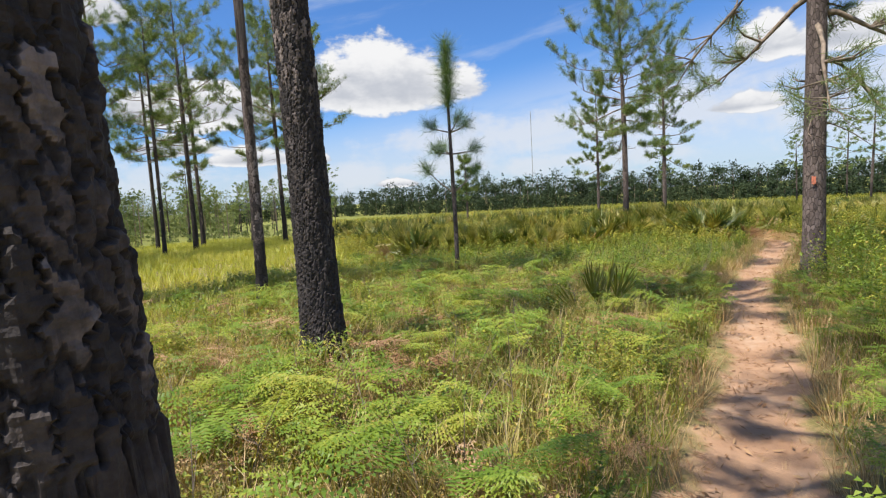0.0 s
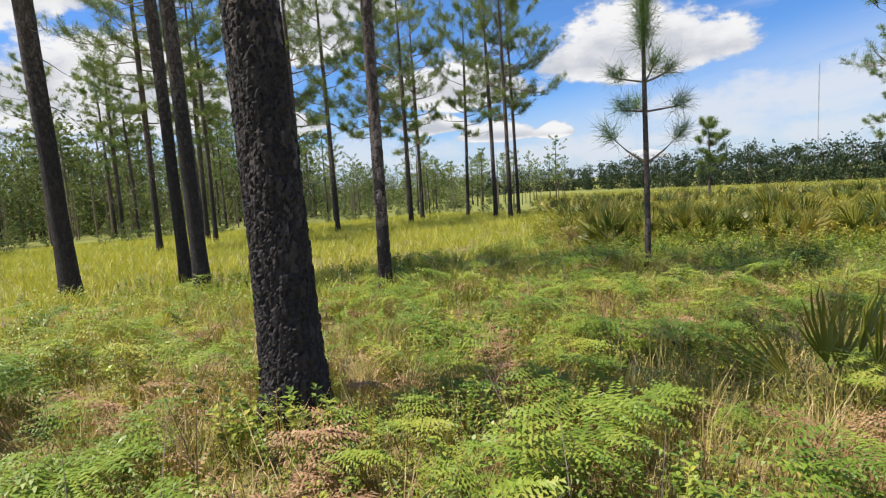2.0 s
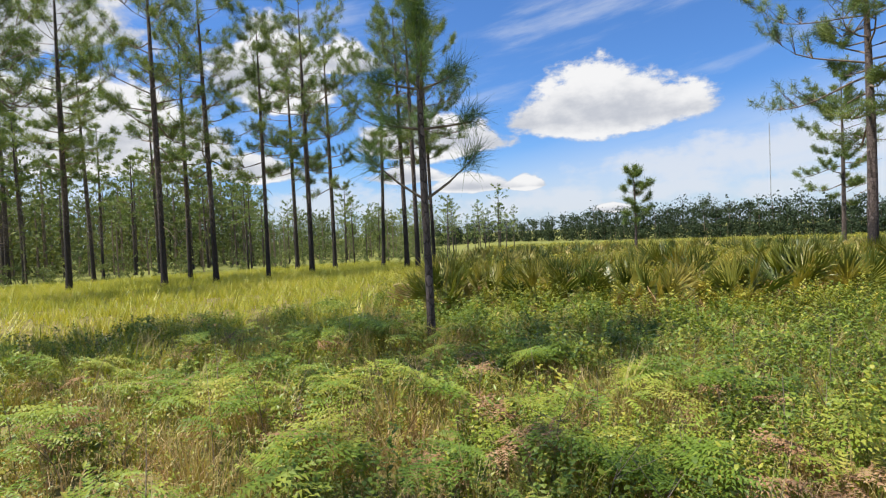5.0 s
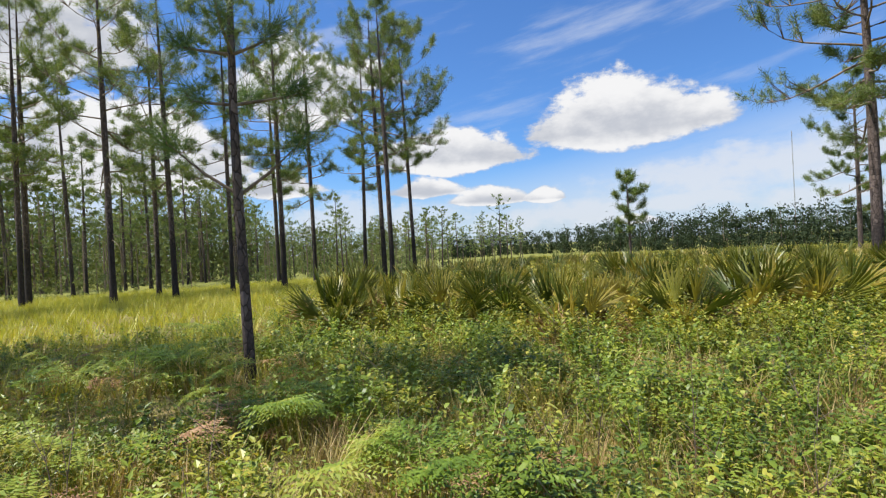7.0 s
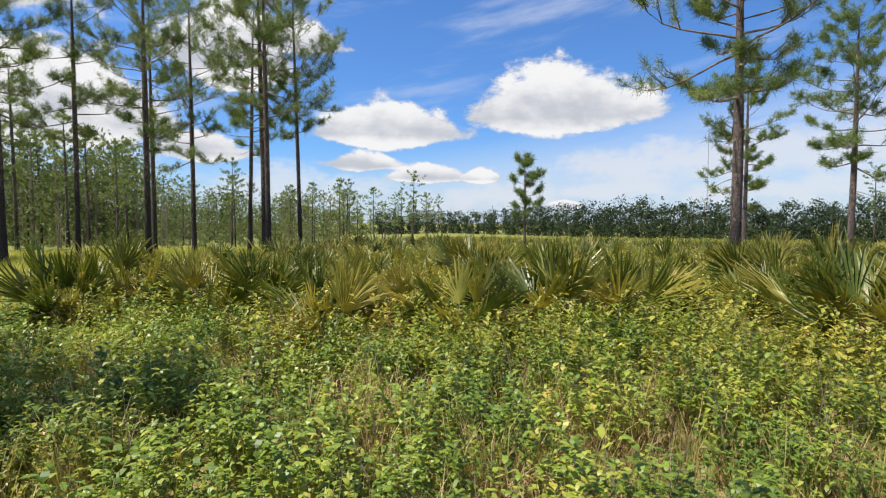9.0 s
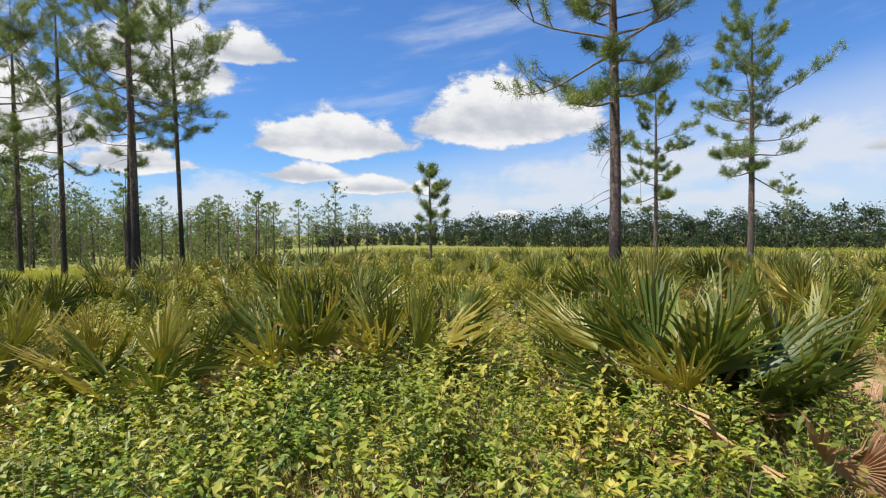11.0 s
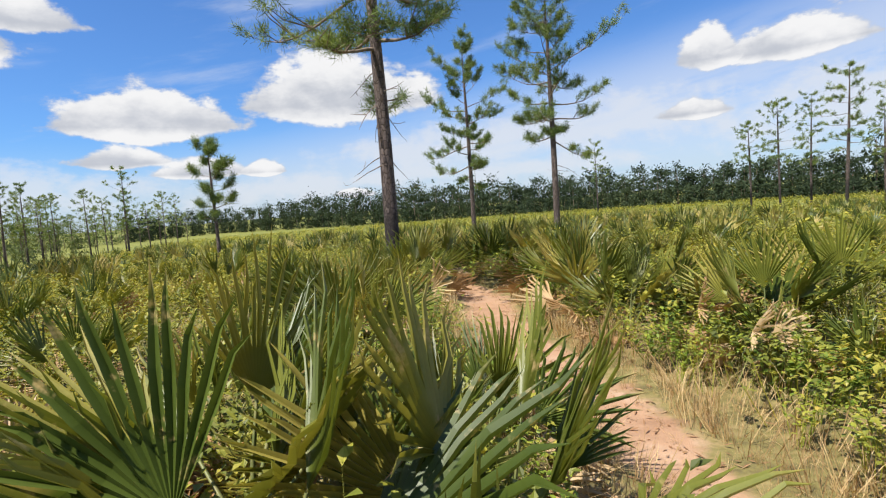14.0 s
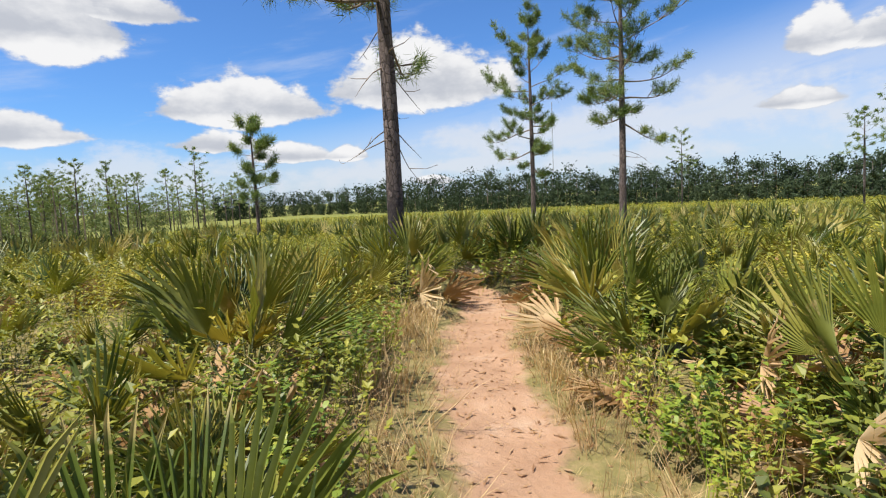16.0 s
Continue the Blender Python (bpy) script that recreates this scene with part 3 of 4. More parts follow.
# the cluster at the edge of the field
for k, (x, y, h, r, c, w) in enumerate([(-17.7, 19.9, 13.2, 0.15, 5.4, 2.2), (-19.9, 20.7, 13.5, 0.16, 6.0, 2.2), (-19.95, 22.5, 13.0, 0.13, 5.6, 2.1),
                                        (-23.7, 21.5, 13.0, 0.14, 5.0, 2.2), (-25.9, 19.45, 14.0, 0.16, 4.8, 2.6), (-22.2, 16.4, 14.0, 0.17, 5.0, 2.5),
                                        (-28.9, 18.3, 13.5, 0.16, 5.5, 2.3), (-19.35, 9.1, 13.6, 0.15, 4.8, 2.4), (-26.2, 6.3, 14.0, 0.17, 5.0, 2.4),
                                        (-25.9, 11.4, 13.0, 0.14, 4.5, 2.2), (-20.9, 11.4, 13.5, 0.15, 4.8, 2.4), (-19.4, 3.3, 13.0, 0.15, 5.0, 2.2),
                                        (-17.6, 3.9, 13.5, 0.15, 5.4, 2.2), (-23.6, 6.2, 13.0, 0.14, 5.0, 2.2), (-20.6, 13.6, 12.0, 0.12, 4.5, 2.0)]):
    g = np.random.default_rng(60 + k)
    pine(x, y, h, r * 0.78, c, w * 1.2, 30, 20 + k, char=3.0, lean=(g.normal(0, 0.012), g.normal(0, 0.012)), count=24, width=0.010, length=0.28,
         label="tall pine with a high tufted crown at the meadow's edge")
# the pines that stand in the palmetto field
pine(-1.20, 24.9, 10.2, 0.135, 4.4, 3.0, 44, 41, char=1.5, lean=(-0.012, 0.0), bend=0.10, count=36, width=0.0085, stubs=9, length=0.25,
     label="pine with scarred trunk and dead stubs among palmettos", group="pines in the field")
pine(-7.43, 43.4, 10.4, 0.12, 3.2, 2.1, 36, 42, char=0.6, count=30, width=0.013, label="pine with a loose crown in the palmetto field", group="pines in the field")
pine(-1.60, 38.9, 10.7, 0.13, 4.2, 2.6, 36, 43, char=0.6, count=30, width=0.012, label="pine with wide irregular crown in the palmetto field", group="pines in the field")
pine(-13.2, 31.1, 4.9, 0.07, 1.9, 0.95, 20, 44, char=0.5, count=26, width=0.011, label="young bushy pine standing alone in the field", group="pines in the field")
# the blazed pine right of the path
blazed = pine(5.4, 10.5, 13.0, 0.185, 4.0, 3.2, 30, 45, char=0.3, lean=(0.0, 0.0), count=34, width=0.006, stubs=8, droop=0.5,
              label="grey pine with orange paint blaze and drooping limbs by the path")
v, f = [], []
for i in range(7):
    for j in range(5):
        a = math.atan2(-1.938 - 10.5, 4.669 - 5.4) + (j - 2) * 0.085
        v.append((0.194 * math.cos(a), 0.194 * math.sin(a), 1.76 + 0.024 * i + 0.01 * math.sin(j * 2.1 + i)))
for i in range(6):
    for j in range(4):
        k = i * 5 + j
        f.append((k, k + 1, k + 6, k + 5))
mat, n = material("blaze_paint")
finish(mat, n, n.ramp(n.noise(n.add("ShaderNodeNewGeometry").outputs["Position"], 30.0), [(0.35, (0.30, 0.11, 0.07)), (0.6, (0.62, 0.18, 0.10))]), 0.7)
part("paint_blaze", mesh_of("paint_blaze", v, f, mat), blazed, "faded orange paint blaze")

# the wood on the left, dense with distance
g = np.random.default_rng(12)
wood = []
while len(wood) < 92:
    b, d = g.uniform(-2.05, -0.70), g.uniform(36, 82)
    x, y = 2 + d * math.sin(b), 8 + d * math.cos(b)
    if field(np.array([x]), np.array([y]))[0] < -1.5 + 9 * (d > 48) and all((x - p[0]) ** 2 + (y - p[1]) ** 2 > 4.0 for p in wood):
        wood.append((x, y, g.uniform(0.62, 1.05) * np.interp(b, [-1.45, -1.2], [1.0, 0.5])))
# single trees and groups far out in the field
wood += [(-60.5, 51.8, 0.36), (-62.8, 57.8, 0.42), (-51.0, 37.1, 0.45), (-10.9, 98.0, 0.72), (7.4, 71.3, 0.60), (12.2, 73.9, 0.70), (13.3, 65.6, 0.80),
         (15.1, 63.2, 0.55), (17.0, 66.0, 0.7), (20.0, 60.0, 0.7), (22.5, 52.0, 0.75), (26.0, 57.0, 0.95), (24.0, 45.0, 0.8), (30.0, 50.0, 0.9), (9.5, 70.0, 0.7)]
forest_pine(wood)


def young_pine(x, y):
    """A sapling: a bare pole, whorls of few upturned branches and a bottle-brush top."""
    g = np.random.default_rng(90)
    root = tagged(new("young_pine"), "young longleaf pine, bare pole with brushy whorls of needles", "tree")
    root.location = (x, y, 0.03)
    z = [-0.2, 0.0, 0.4, 1.2, 2.0, 2.9, 3.6, 4.4, 5.0, 5.4]
    r = [0.075, 0.068, 0.055, 0.050, 0.048, 0.042, 0.036, 0.030, 0.022, 0.012]
    v, f = tube([(0.03 * math.sin(k * 0.9), 0.02 * math.cos(k * 1.3), k) for k in z], r, 12)
    me = mesh_of("trunk", v, f, M_BARK, smooth=True)
    at = me.attributes.new("char", "FLOAT", "POINT")
    at.data.foreach_set("value", np.array([0.55 * (p[2] < 0.9) for p in v], np.float32))
    me.attributes.new("plate", "FLOAT", "POINT")
    part("trunk", me, root)
    vx, vy = 0.53, 0.85          # across the view of the walk
    for zz, side, out, rise in [(1.98, 1, 0.62, 0.62), (1.98, -1, 0.66, 0.66), (2.88, 1, 0.62, 0.10), (2.88, -1, 0.42, 0.06), (3.38, 1, 0.42, 0.22), (3.38, -1, 0.52, 0.12),
                                (2.88, 0.3, 0.5, 0.2), (3.38, -0.3, 0.4, 0.3)]:
        px, py = (vx * side, vy * side) if abs(side) == 1 else (-vy * side * 3, vx * side * 3)
        p0 = Vector((0.02, 0, zz))
        p1 = p0 + Vector((px * out * 0.5, py * out * 0.5, rise * 0.35))
        p2 = p0 + Vector((px * out, py * out, rise * 0.8))
        p3 = p2 + Vector((px * 0.06, py * 0.06, 0.10))
        bv, bf = tube([p0, p1, p2, p3], [0.020, 0.016, 0.014, 0.010], 6)
        branch = part("branch", mesh_of("branch", bv, bf, M_TWIG, smooth=True), root)
        w = (p3 - p1).normalized()
        nv, nf = needles([tuple(p2 + (p3 - p2) * k) for k in (0.2, 0.6, 1.0, 1.3)], [tuple(w)] * 4, 62, 0.36, 0.0034, g, 0.85)
        part("needle_tuft", mesh_of("needle_tuft", nv, nf, M_YOUNG), branch)
    c = [(0.0, 0.0, k) for k in np.linspace(4.1, 5.45, 16)]
    nv, nf = needles(c, [(0, 0, 1)] * 16, 120, 0.44, 0.0036, g, 0.8)
    part("top_brush", mesh_of("top_brush", nv, nf, M_YOUNG), root, "long dark green needle brush")


young_pine(-1.72, 9.22)
# ---------------------------------------------------------------- far woods, mast
def leafy_trees(spots, seed, lobes, loose, frac, broad, leaf):
    """Trees far off: ragged clumps of small sprays round a thin trunk."""
    g = np.random.default_rng(seed)
    leaves, stems = [], []
    for x, y, h in spots:
        z = float(lay(x, y))
        n = int(g.integers(lobes - 2, lobes + 3))
        c = np.stack([g.normal(0, broad * h, n), g.normal(0, broad * h, n), h * g.uniform(0.15, 0.86, n)], -1)
        c[:, :2] *= 1.2 - c[:, 2:] / h
        c[0] = (0, 0, h * 0.90)
        pick = g.integers(0, n, loose)
        u = g.normal(0, 0.55, (loose, 3)) * np.array([1.15, 1.15, 0.75])
        p = c[pick] + u * h * frac + (x, y, z)
        low = g.uniform(0, 1, loose) < 0.16
        p[low, 2] = z + h * 0.30 * g.uniform(0, 1, low.sum())
        p[:, 2] = np.maximum(p[:, 2], z + 0.1)
        tri = g.normal(0, 1, (loose, 3, 3)) * leaf * (0.5 + h / 16)
        leaves.append(((p[:, None, :] + tri).reshape(-1, 3), np.arange(loose * 3).reshape(-1, 3)))
        stems.append(tube([(x, y, z - 0.1), (x, y, z + h * 0.5), (x, y, z + h * 0.85)], [0.014 * h, 0.011 * h, 0.004 * h], 4))
    v, f = joined(leaves)
    sv, sf = joined(stems)
    v2, f2 = joined([(v, f), (sv, sf)])
    return v2, f2, np.r_[np.zeros(len(f)), np.ones(len(sf))]


def far_woods():
    """The dark tree line across the field."""
    g = np.random.default_rng(31)
    spots = []
    for b in np.arange(-2.2, 0.9, 0.0145):
        depth = np.interp(b, [-2.2, -1.25, -0.85, -0.62, -0.1, 0.12, 0.3, 0.9], [90, 110, 190, 150, 128, 120, 115, 100])
        hh = np.interp(b, [-2.2, -1.4, -1.25, -0.95, -0.80, -0.62, -0.1, 0.10, 0.3, 0.9], [15.0, 14.0, 9.0, 8.3, 8.6, 10.6, 9.2, 8.8, 10.0, 11.5])
        for row in range(3):
            d = depth + (row - 0.6) * 8 + g.uniform(-5, 5)
            bb = b + g.uniform(-0.006, 0.006)
            tall = hh * g.uniform(0.66, 1.0) * (1.18 if g.uniform() < 0.16 else 1.0) * (0.5 if row == 0 else 1.0)
            spots.append((4 + d * math.sin(bb), 12 + d * math.cos(bb), tall))
    # the wooded mound behind the pines, falling away to scattered trees
    for k in range(150):
        b = g.uniform(-2.1, -0.98)
        d = g.uniform(62, 84)
        tall = np.interp(b, [-2.1, -1.36, -1.30, -1.12, -1.0], [12.5, 12.0, 7.0, 6.5, 4.0]) * g.uniform(0.6, 1.05)
        if b < -1.3 or g.uniform() < 0.5:
            spots.append((4 + d * math.sin(b), 10 + d * math.cos(b), tall))
    across = [p for p in spots if math.atan2(p[0] - 4, p[1] - 12) > -0.97]
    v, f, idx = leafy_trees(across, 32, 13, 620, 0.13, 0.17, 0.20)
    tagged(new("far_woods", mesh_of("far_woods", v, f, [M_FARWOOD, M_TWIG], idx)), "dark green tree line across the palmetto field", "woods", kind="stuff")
    behind = [p for p in spots if math.atan2(p[0] - 4, p[1] - 12) <= -0.97]
    v, f, idx = leafy_trees(behind, 35, 12, 460, 0.12, 0.18, 0.14)
    tagged(new("wood_edge", mesh_of("wood_edge", v, f, [M_SAPLING, M_TWIG], idx)), "pale green trees deep in the pine wood", "woods", kind="stuff")


far_woods()


def wood_understory():
    """Undergrowth and saplings in the wood at the left."""
    g = np.random.default_rng(33)
    spots = []
    while len(spots) < 330:
        b, d = g.uniform(-2.1, -0.95), g.uniform(34, 88)
        x, y = 2 + d * math.sin(b), 8 + d * math.cos(b)
        if field(np.array([x]), np.array([y]))[0] > -1.0 + 8 * (d > 50):
            continue
        tall = g.uniform(2.2, 5.5) if g.uniform() < 0.42 and d > 40 else g.uniform(0.5, 1.3)
        spots.append((x, y, tall * np.interp(b, [-1.4, -1.1], [1.15, 0.9])))
    v, f, idx = leafy_trees(spots, 34, 5, 230, 0.16, 0.19, 0.07)
    tagged(new("undergrowth", mesh_of("undergrowth", v, f, [M_SAPLING, M_TWIG], idx)), "brushy undergrowth and saplings under the pine wood", "undergrowth", kind="stuff")


wood_understory()


def mast():
    root = tagged(new("radio_mast"), "thin grey guyed radio mast far beyond the trees", "mast")
    root.location = (-91.0, 242.0, -2.2)
    mat, n = material("mast_metal")
    finish(mat, n, n.ramp(n.noise(n.add("ShaderNodeNewGeometry").outputs["Position"], 0.4), [(0.4, (0.30, 0.30, 0.32)), (0.6, (0.42, 0.42, 0.44))]), 0.6)
    for k in range(3):
        a = k * 2.094
        x, y = 0.16 * math.cos(a), 0.16 * math.sin(a)
        v, f = tube([(x, y, 0), (x, y, 42.5)], [0.045, 0.045], 5)
        part("leg", mesh_of("leg", v, f, mat), root)
    pieces = []
    for i in range(42):
        for k in range(3):
            a, b = (k + i) * 2.094, (k + i + 1) * 2.094
            pieces.append(tube([(0.16 * math.cos(a), 0.16 * math.sin(a), i), (0.16 * math.cos(b), 0.16 * math.sin(b), i + 1)], [0.02, 0.02], 3))
    v, f = joined(pieces)
    part("lattice", mesh_of("lattice", v, f, mat), root)


mast()


# ---------------------------------------------------------------- palmettos
def fan(g, segs, length, spread=2.1, fold=0.16, width=0.021, cup=0.25, droop=0.12):
    """The blade of a palmetto frond: stiff folded fingers from one pleated hub, in the x-z plane, +z away from the stalk."""
    up = Vector((0, 1, 0))
    v, f = [(0.0, 0.0, 0.0)], []
    step = 2 * spread / segs

    def spot(a, r, lift):
        t = a / spread
        return Vector((math.sin(a), 0, math.cos(a))) * r + up * (cup * r * r / length * (0.4 + 0.6 * abs(t)) + lift)

    web = length * 0.30
    rim = []
    for k in range(segs + 1):
        a = -spread + k * step
        v.append(tuple(spot(a, web * (1 - 0.2 * (a / spread) ** 2), 0.010)))
        rim.append(len(v) - 1)
    for k in range(segs):
        a = -spread + (k + 0.5) * step
        t = a / spread
        ln = length * (1.0 - 0.26 * abs(t) ** 1.5) * g.uniform(0.84, 1.08)
        w = web * (1 - 0.2 * t * t)
        b = len(v)
        off = g.normal(0, 0.05)
        v.append(tuple(spot(a, w, -0.006)))
        half = min(width, step * w * 0.62)
        for q, ww in ((0.55, 1.0), (0.80, 0.66)):
            c = spot(a + off * q, ln * q, g.normal(0, 0.012))
            s = Vector((math.cos(a), 0, -math.sin(a))) * half * ww
            v += [tuple(c - s + up * half * ww * 1.1), tuple(c), tuple(c + s + up * half * ww * 1.1)]
        v.append(tuple(spot(a + off, ln, 0) - Vector((0, 0, droop * g.uniform(0.1, 1.3) * ln))))
        l, r = rim[k], rim[k + 1]
        f += [(0, l, b), (0, b, r)]
        f += [(l, b + 1, b + 2), (l, b + 2, b), (b, b + 2, b + 3), (b, b + 3, r)]
        f += [(b + 1, b + 4, b + 5), (b + 1, b + 5, b + 2), (b + 2, b + 5, b + 6), (b + 2, b + 6, b + 3)]
        f += [(b + 4, b + 7, b + 5), (b + 5, b + 7, b + 6)]
    return np.array(v), np.array(f)


def frond_pose(g, reach, tall, az, tilt):
    """Stalk curve and the pose of the blade at its end."""
    out = Vector((math.cos(az), math.sin(az), 0))
    p0 = Vector((out.x * 0.04, out.y * 0.04, 0.02))
    p1 = p0 + out * reach * 0.35 + Vector((0, 0, tall * 0.6))
    p2 = p0 + out * reach + Vector((0, 0, tall))
    way = ((p2 - p1).normalized() * (1 - tilt) + out * tilt).normalized()
    face = way.cross(out.cross(Vector((0, 0, 1)))).normalized()
    if face.z < 0:
        face = -face
    twist = g.normal(0, 1.1)
    side = way.cross(face).normalized()
    face = (face * math.cos(twist) + side * math.sin(twist)).normalized()
    side = face.cross(way).normalized()
    m = Matrix((side, face, way)).transposed()
    return [p0, p1, p2], m


def palmetto_parts(g, size, fronds, segs, dead):
    made = []
    az = g.uniform(0, 6.28)
    for k in range(fronds):
        az += 2.4 + g.normal(0, 0.35)
        s = k / max(1, fronds - 1)
        is_dead = k < dead
        tall = size * (0.08 + 0.36 * s) * g.uniform(0.8, 1.15) if not is_dead else size * g.uniform(0.02, 0.14)
        reach = size * (0.40 - 0.30 * s) * g.uniform(0.8, 1.2)
        pts, m = frond_pose(g, reach, tall, az, (1 - s) * 0.30 + (0.4 if is_dead else 0))
        v, f = fan(g, segs + g.integers(-2, 3), size * g.uniform(0.50, 0.64), spread=g.uniform(0.50, 1.20) if not is_dead else 1.3,
                   width=0.0165 * size, cup=g.uniform(-0.1, 0.3), droop=0.08 if not is_dead else 0.5)
        v = v @ np.array(m.transposed()) + np.array(pts[2])
        made.append((v, f, tube(pts, [0.010, 0.008, 0.006], 4), is_dead, np.array(pts[2])))
    return made


def palmetto_kind(seed, size, fronds=13, segs=17, dead=2):
    g = np.random.default_rng(seed)
    root = tagged(new("palmetto"), "", "palmetto", "palmettos along the path")
    for v, f, stalk, is_dead, hub in palmetto_parts(g, size, fronds, segs, dead):
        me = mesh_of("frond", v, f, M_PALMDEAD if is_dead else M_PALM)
        far = np.linalg.norm(v - hub, axis=1)
        me.attributes.new("tip", "FLOAT", "POINT").data.foreach_set("value", (far / far.max()).astype(np.float32))
        # the fold line of each finger, where crease shade is painted: hub, web centre and the middle of each cross row
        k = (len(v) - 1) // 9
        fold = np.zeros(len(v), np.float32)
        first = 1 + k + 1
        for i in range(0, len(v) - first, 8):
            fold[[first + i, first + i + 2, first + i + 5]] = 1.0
        me.attributes.new("pleat_shade", "FLOAT", "POINT").data.foreach_set("value", fold)
        fr = part("frond", me, root, "dead brown fan frond" if is_dead else "")
        part("stalk", mesh_of("stalk", stalk[0], stalk[1], M_STALK, smooth=True), fr)
    return root


KINDS = [palmetto_kind(700 + k, 0.98 + 0.10 * (k % 3), 12 + k % 4, 15 + k % 4, (2, 4, 5)[k % 3]) for k in range(9)]
PALM_LABELS = ["saw palmetto with stiff green fan fronds", "saw palmetto, green fans over brown dead fronds", "saw palmetto with yellowing fan fronds in the scrub"]
used = set()


def palmetto(x, y, scale, turn, kind, label="", sink=0.0):
    z = float(lay(np.array([x]), np.array([y]))[0]) - sink
    if kind in used:
        ob = copy_thing(KINDS[kind], pose(x, y, z, 0, 0, turn))
    else:
        ob = KINDS[kind]
        ob.matrix_basis = pose(x, y, z, 0, 0, turn)
        used.add(kind)
    ob.scale = (scale, scale, scale)
    return tagged(ob, label or PALM_LABELS[kind % 3])


# fitted ones beside the path
NEAR_PALMS = [(3.70, 17.72, 1.28, 20, 0), (3.25, 18.6, 0.80, 320, 2), (2.75, 18.1, 0.95, 33, 3), (2.6, 17.5, 1.45, 200, 3), (1.55, 18.3, 0.85, 300, 2),
              (3.15, 17.0, 1.25, 250, 5), (0.65, 20.7, 1.15, 100, 7), (1.3, 20.2, 1.0, 190, 8), (0.2, 21.9, 1.0, 330, 0),
              (-2.6, 17.3, 1.0, 45, 1), (-3.4, 17.7, 1.1, 120, 2), (-0.7, 15.7, 1.1, 15, 3), (-1.75, 13.6, 1.05, 75, 4), (-0.25, 14.4, 1.0, 210, 5),
              (-1.1, 14.3, 1.0, 160, 6), (-4.3, 11.4, 1.0, 30, 7), (-4.9, 11.9, 1.1, 95, 8), (-3.6, 11.9, 1.0, 260, 0), (-2.6, 13.2, 1.0, 310, 1),
              (4.85, 21.2, 0.58, 50, 2), (3.55, 22.2, 1.0, 170, 3), (2.95, 23.0, 1.1, 230, 4), (4.85, 21.7, 1.0, 280, 5), (3.8, 23.3, 1.1, 5, 6),
              (2.4, 24.3, 1.15, 135, 7), (0.0, 23.6, 1.05, 65, 8), (-0.6, 25.6, 1.25, 185, 0), (0.6, 26.0, 1.2, 325, 1), (1.6, 25.9, 1.1, 20, 2),
              (0.2, 15.6, 1.15, 40, 1), (-0.35, 16.4, 1.2, 150, 7), (0.75, 16.3, 1.1, 250, 4), (-3.0, 12.6, 1.15, 20, 3), (-4.0, 11.2, 1.15, 75, 0),
              (5.5, 20.7, 0.62, 110, 4), (5.6, 22.4, 1.05, 290, 5), (5.0, 23.2, 1.0, 80, 6)]
for x, y, s, turn, kind in NEAR_PALMS:
    palmetto(x, y, s * 1.07, turn, kind)


def upright_palmetto(x, y):
    """A single palmetto with a few stiff fans held nearly upright."""
    g = np.random.default_rng(741)
    root = tagged(new("palmetto"), "lone palmetto with few upright fans in the grass", "palmetto")
    root.location = (x, y, float(lay(np.array([x]), np.array([y]))[0]))
    for k, (az, reach, tall) in enumerate([(0.6, 0.16, 0.30), (2.2, 0.20, 0.24), (4.0, 0.14, 0.36), (5.4, 0.26, 0.20), (1.4, 0.10, 0.40), (3.2, 0.34, 0.12)]):
        out = Vector((math.cos(az), math.sin(az), 0))
        pts = [out * 0.03, out * reach * 0.5 + Vector((0, 0, tall * 0.6)), out * reach + Vector((0, 0, tall))]
        way = (Vector((0, 0, 1)) + out * (0.25 + 0.9 * (k in (3, 5)))).normalized()
        face = (Vector((0.80, -0.50, 0.0)) + Vector((g.normal(0, 0.4), g.normal(0, 0.4), 0))).normalized()
        face = (face - way * face.dot(way)).normalized()
        m = Matrix((face.cross(way).normalized(), face, way)).transposed()
        v, f = fan(g, 9, 0.58, spread=0.58, width=0.015, cup=0.2, droop=0.04)
        v = v @ np.array(m.transposed()) + np.array(pts[2])
        fr = part("frond", mesh_of("frond", v, f, M_PALM), root)
        sv, sf = tube(pts, [0.010, 0.008, 0.006], 4)
        part("stalk", mesh_of("stalk", sv, sf, M_STALK, smooth=True), fr)


upright_palmetto(2.86, 4.98)


def dead_fan(x, y, mat, label, seed=733):
    """A dead palmetto whose fans hang low."""
    g = np.random.default_rng(seed)
    root = tagged(new("dead_palmetto"), label, "palmetto")
    root.location = (x, y, float(lay(np.array([x]), np.array([y]))[0]))
    for k in range(4):
        pts, m = frond_pose(g, 0.22, 0.42 - 0.06 * k, 5.2 + 0.7 * k, 0.55)
        v, f = fan(g, 13, 0.42, spread=1.0, width=0.017, cup=0.1, droop=0.25)
        fr = part("frond", mesh_of("frond", v @ np.array(m.transposed()) + np.array(pts[2]), f, mat), root)
        sv, sf = tube(pts, [0.010, 0.008, 0.006], 4)
        part("stalk", mesh_of("stalk", sv, sf, M_STALK, smooth=True), fr)


dead_fan(3.92, 16.2, M_RUST, "dead palmetto with rusty orange fans by the path")
dead_fan(4.15, 21.7, M_PALMDEAD, "dead palmetto with bleached straw fans by the path", 734)
dead_fan(4.55, 20.9, M_PALMDEAD, "dead palmetto with bleached straw fans by the path", 735)
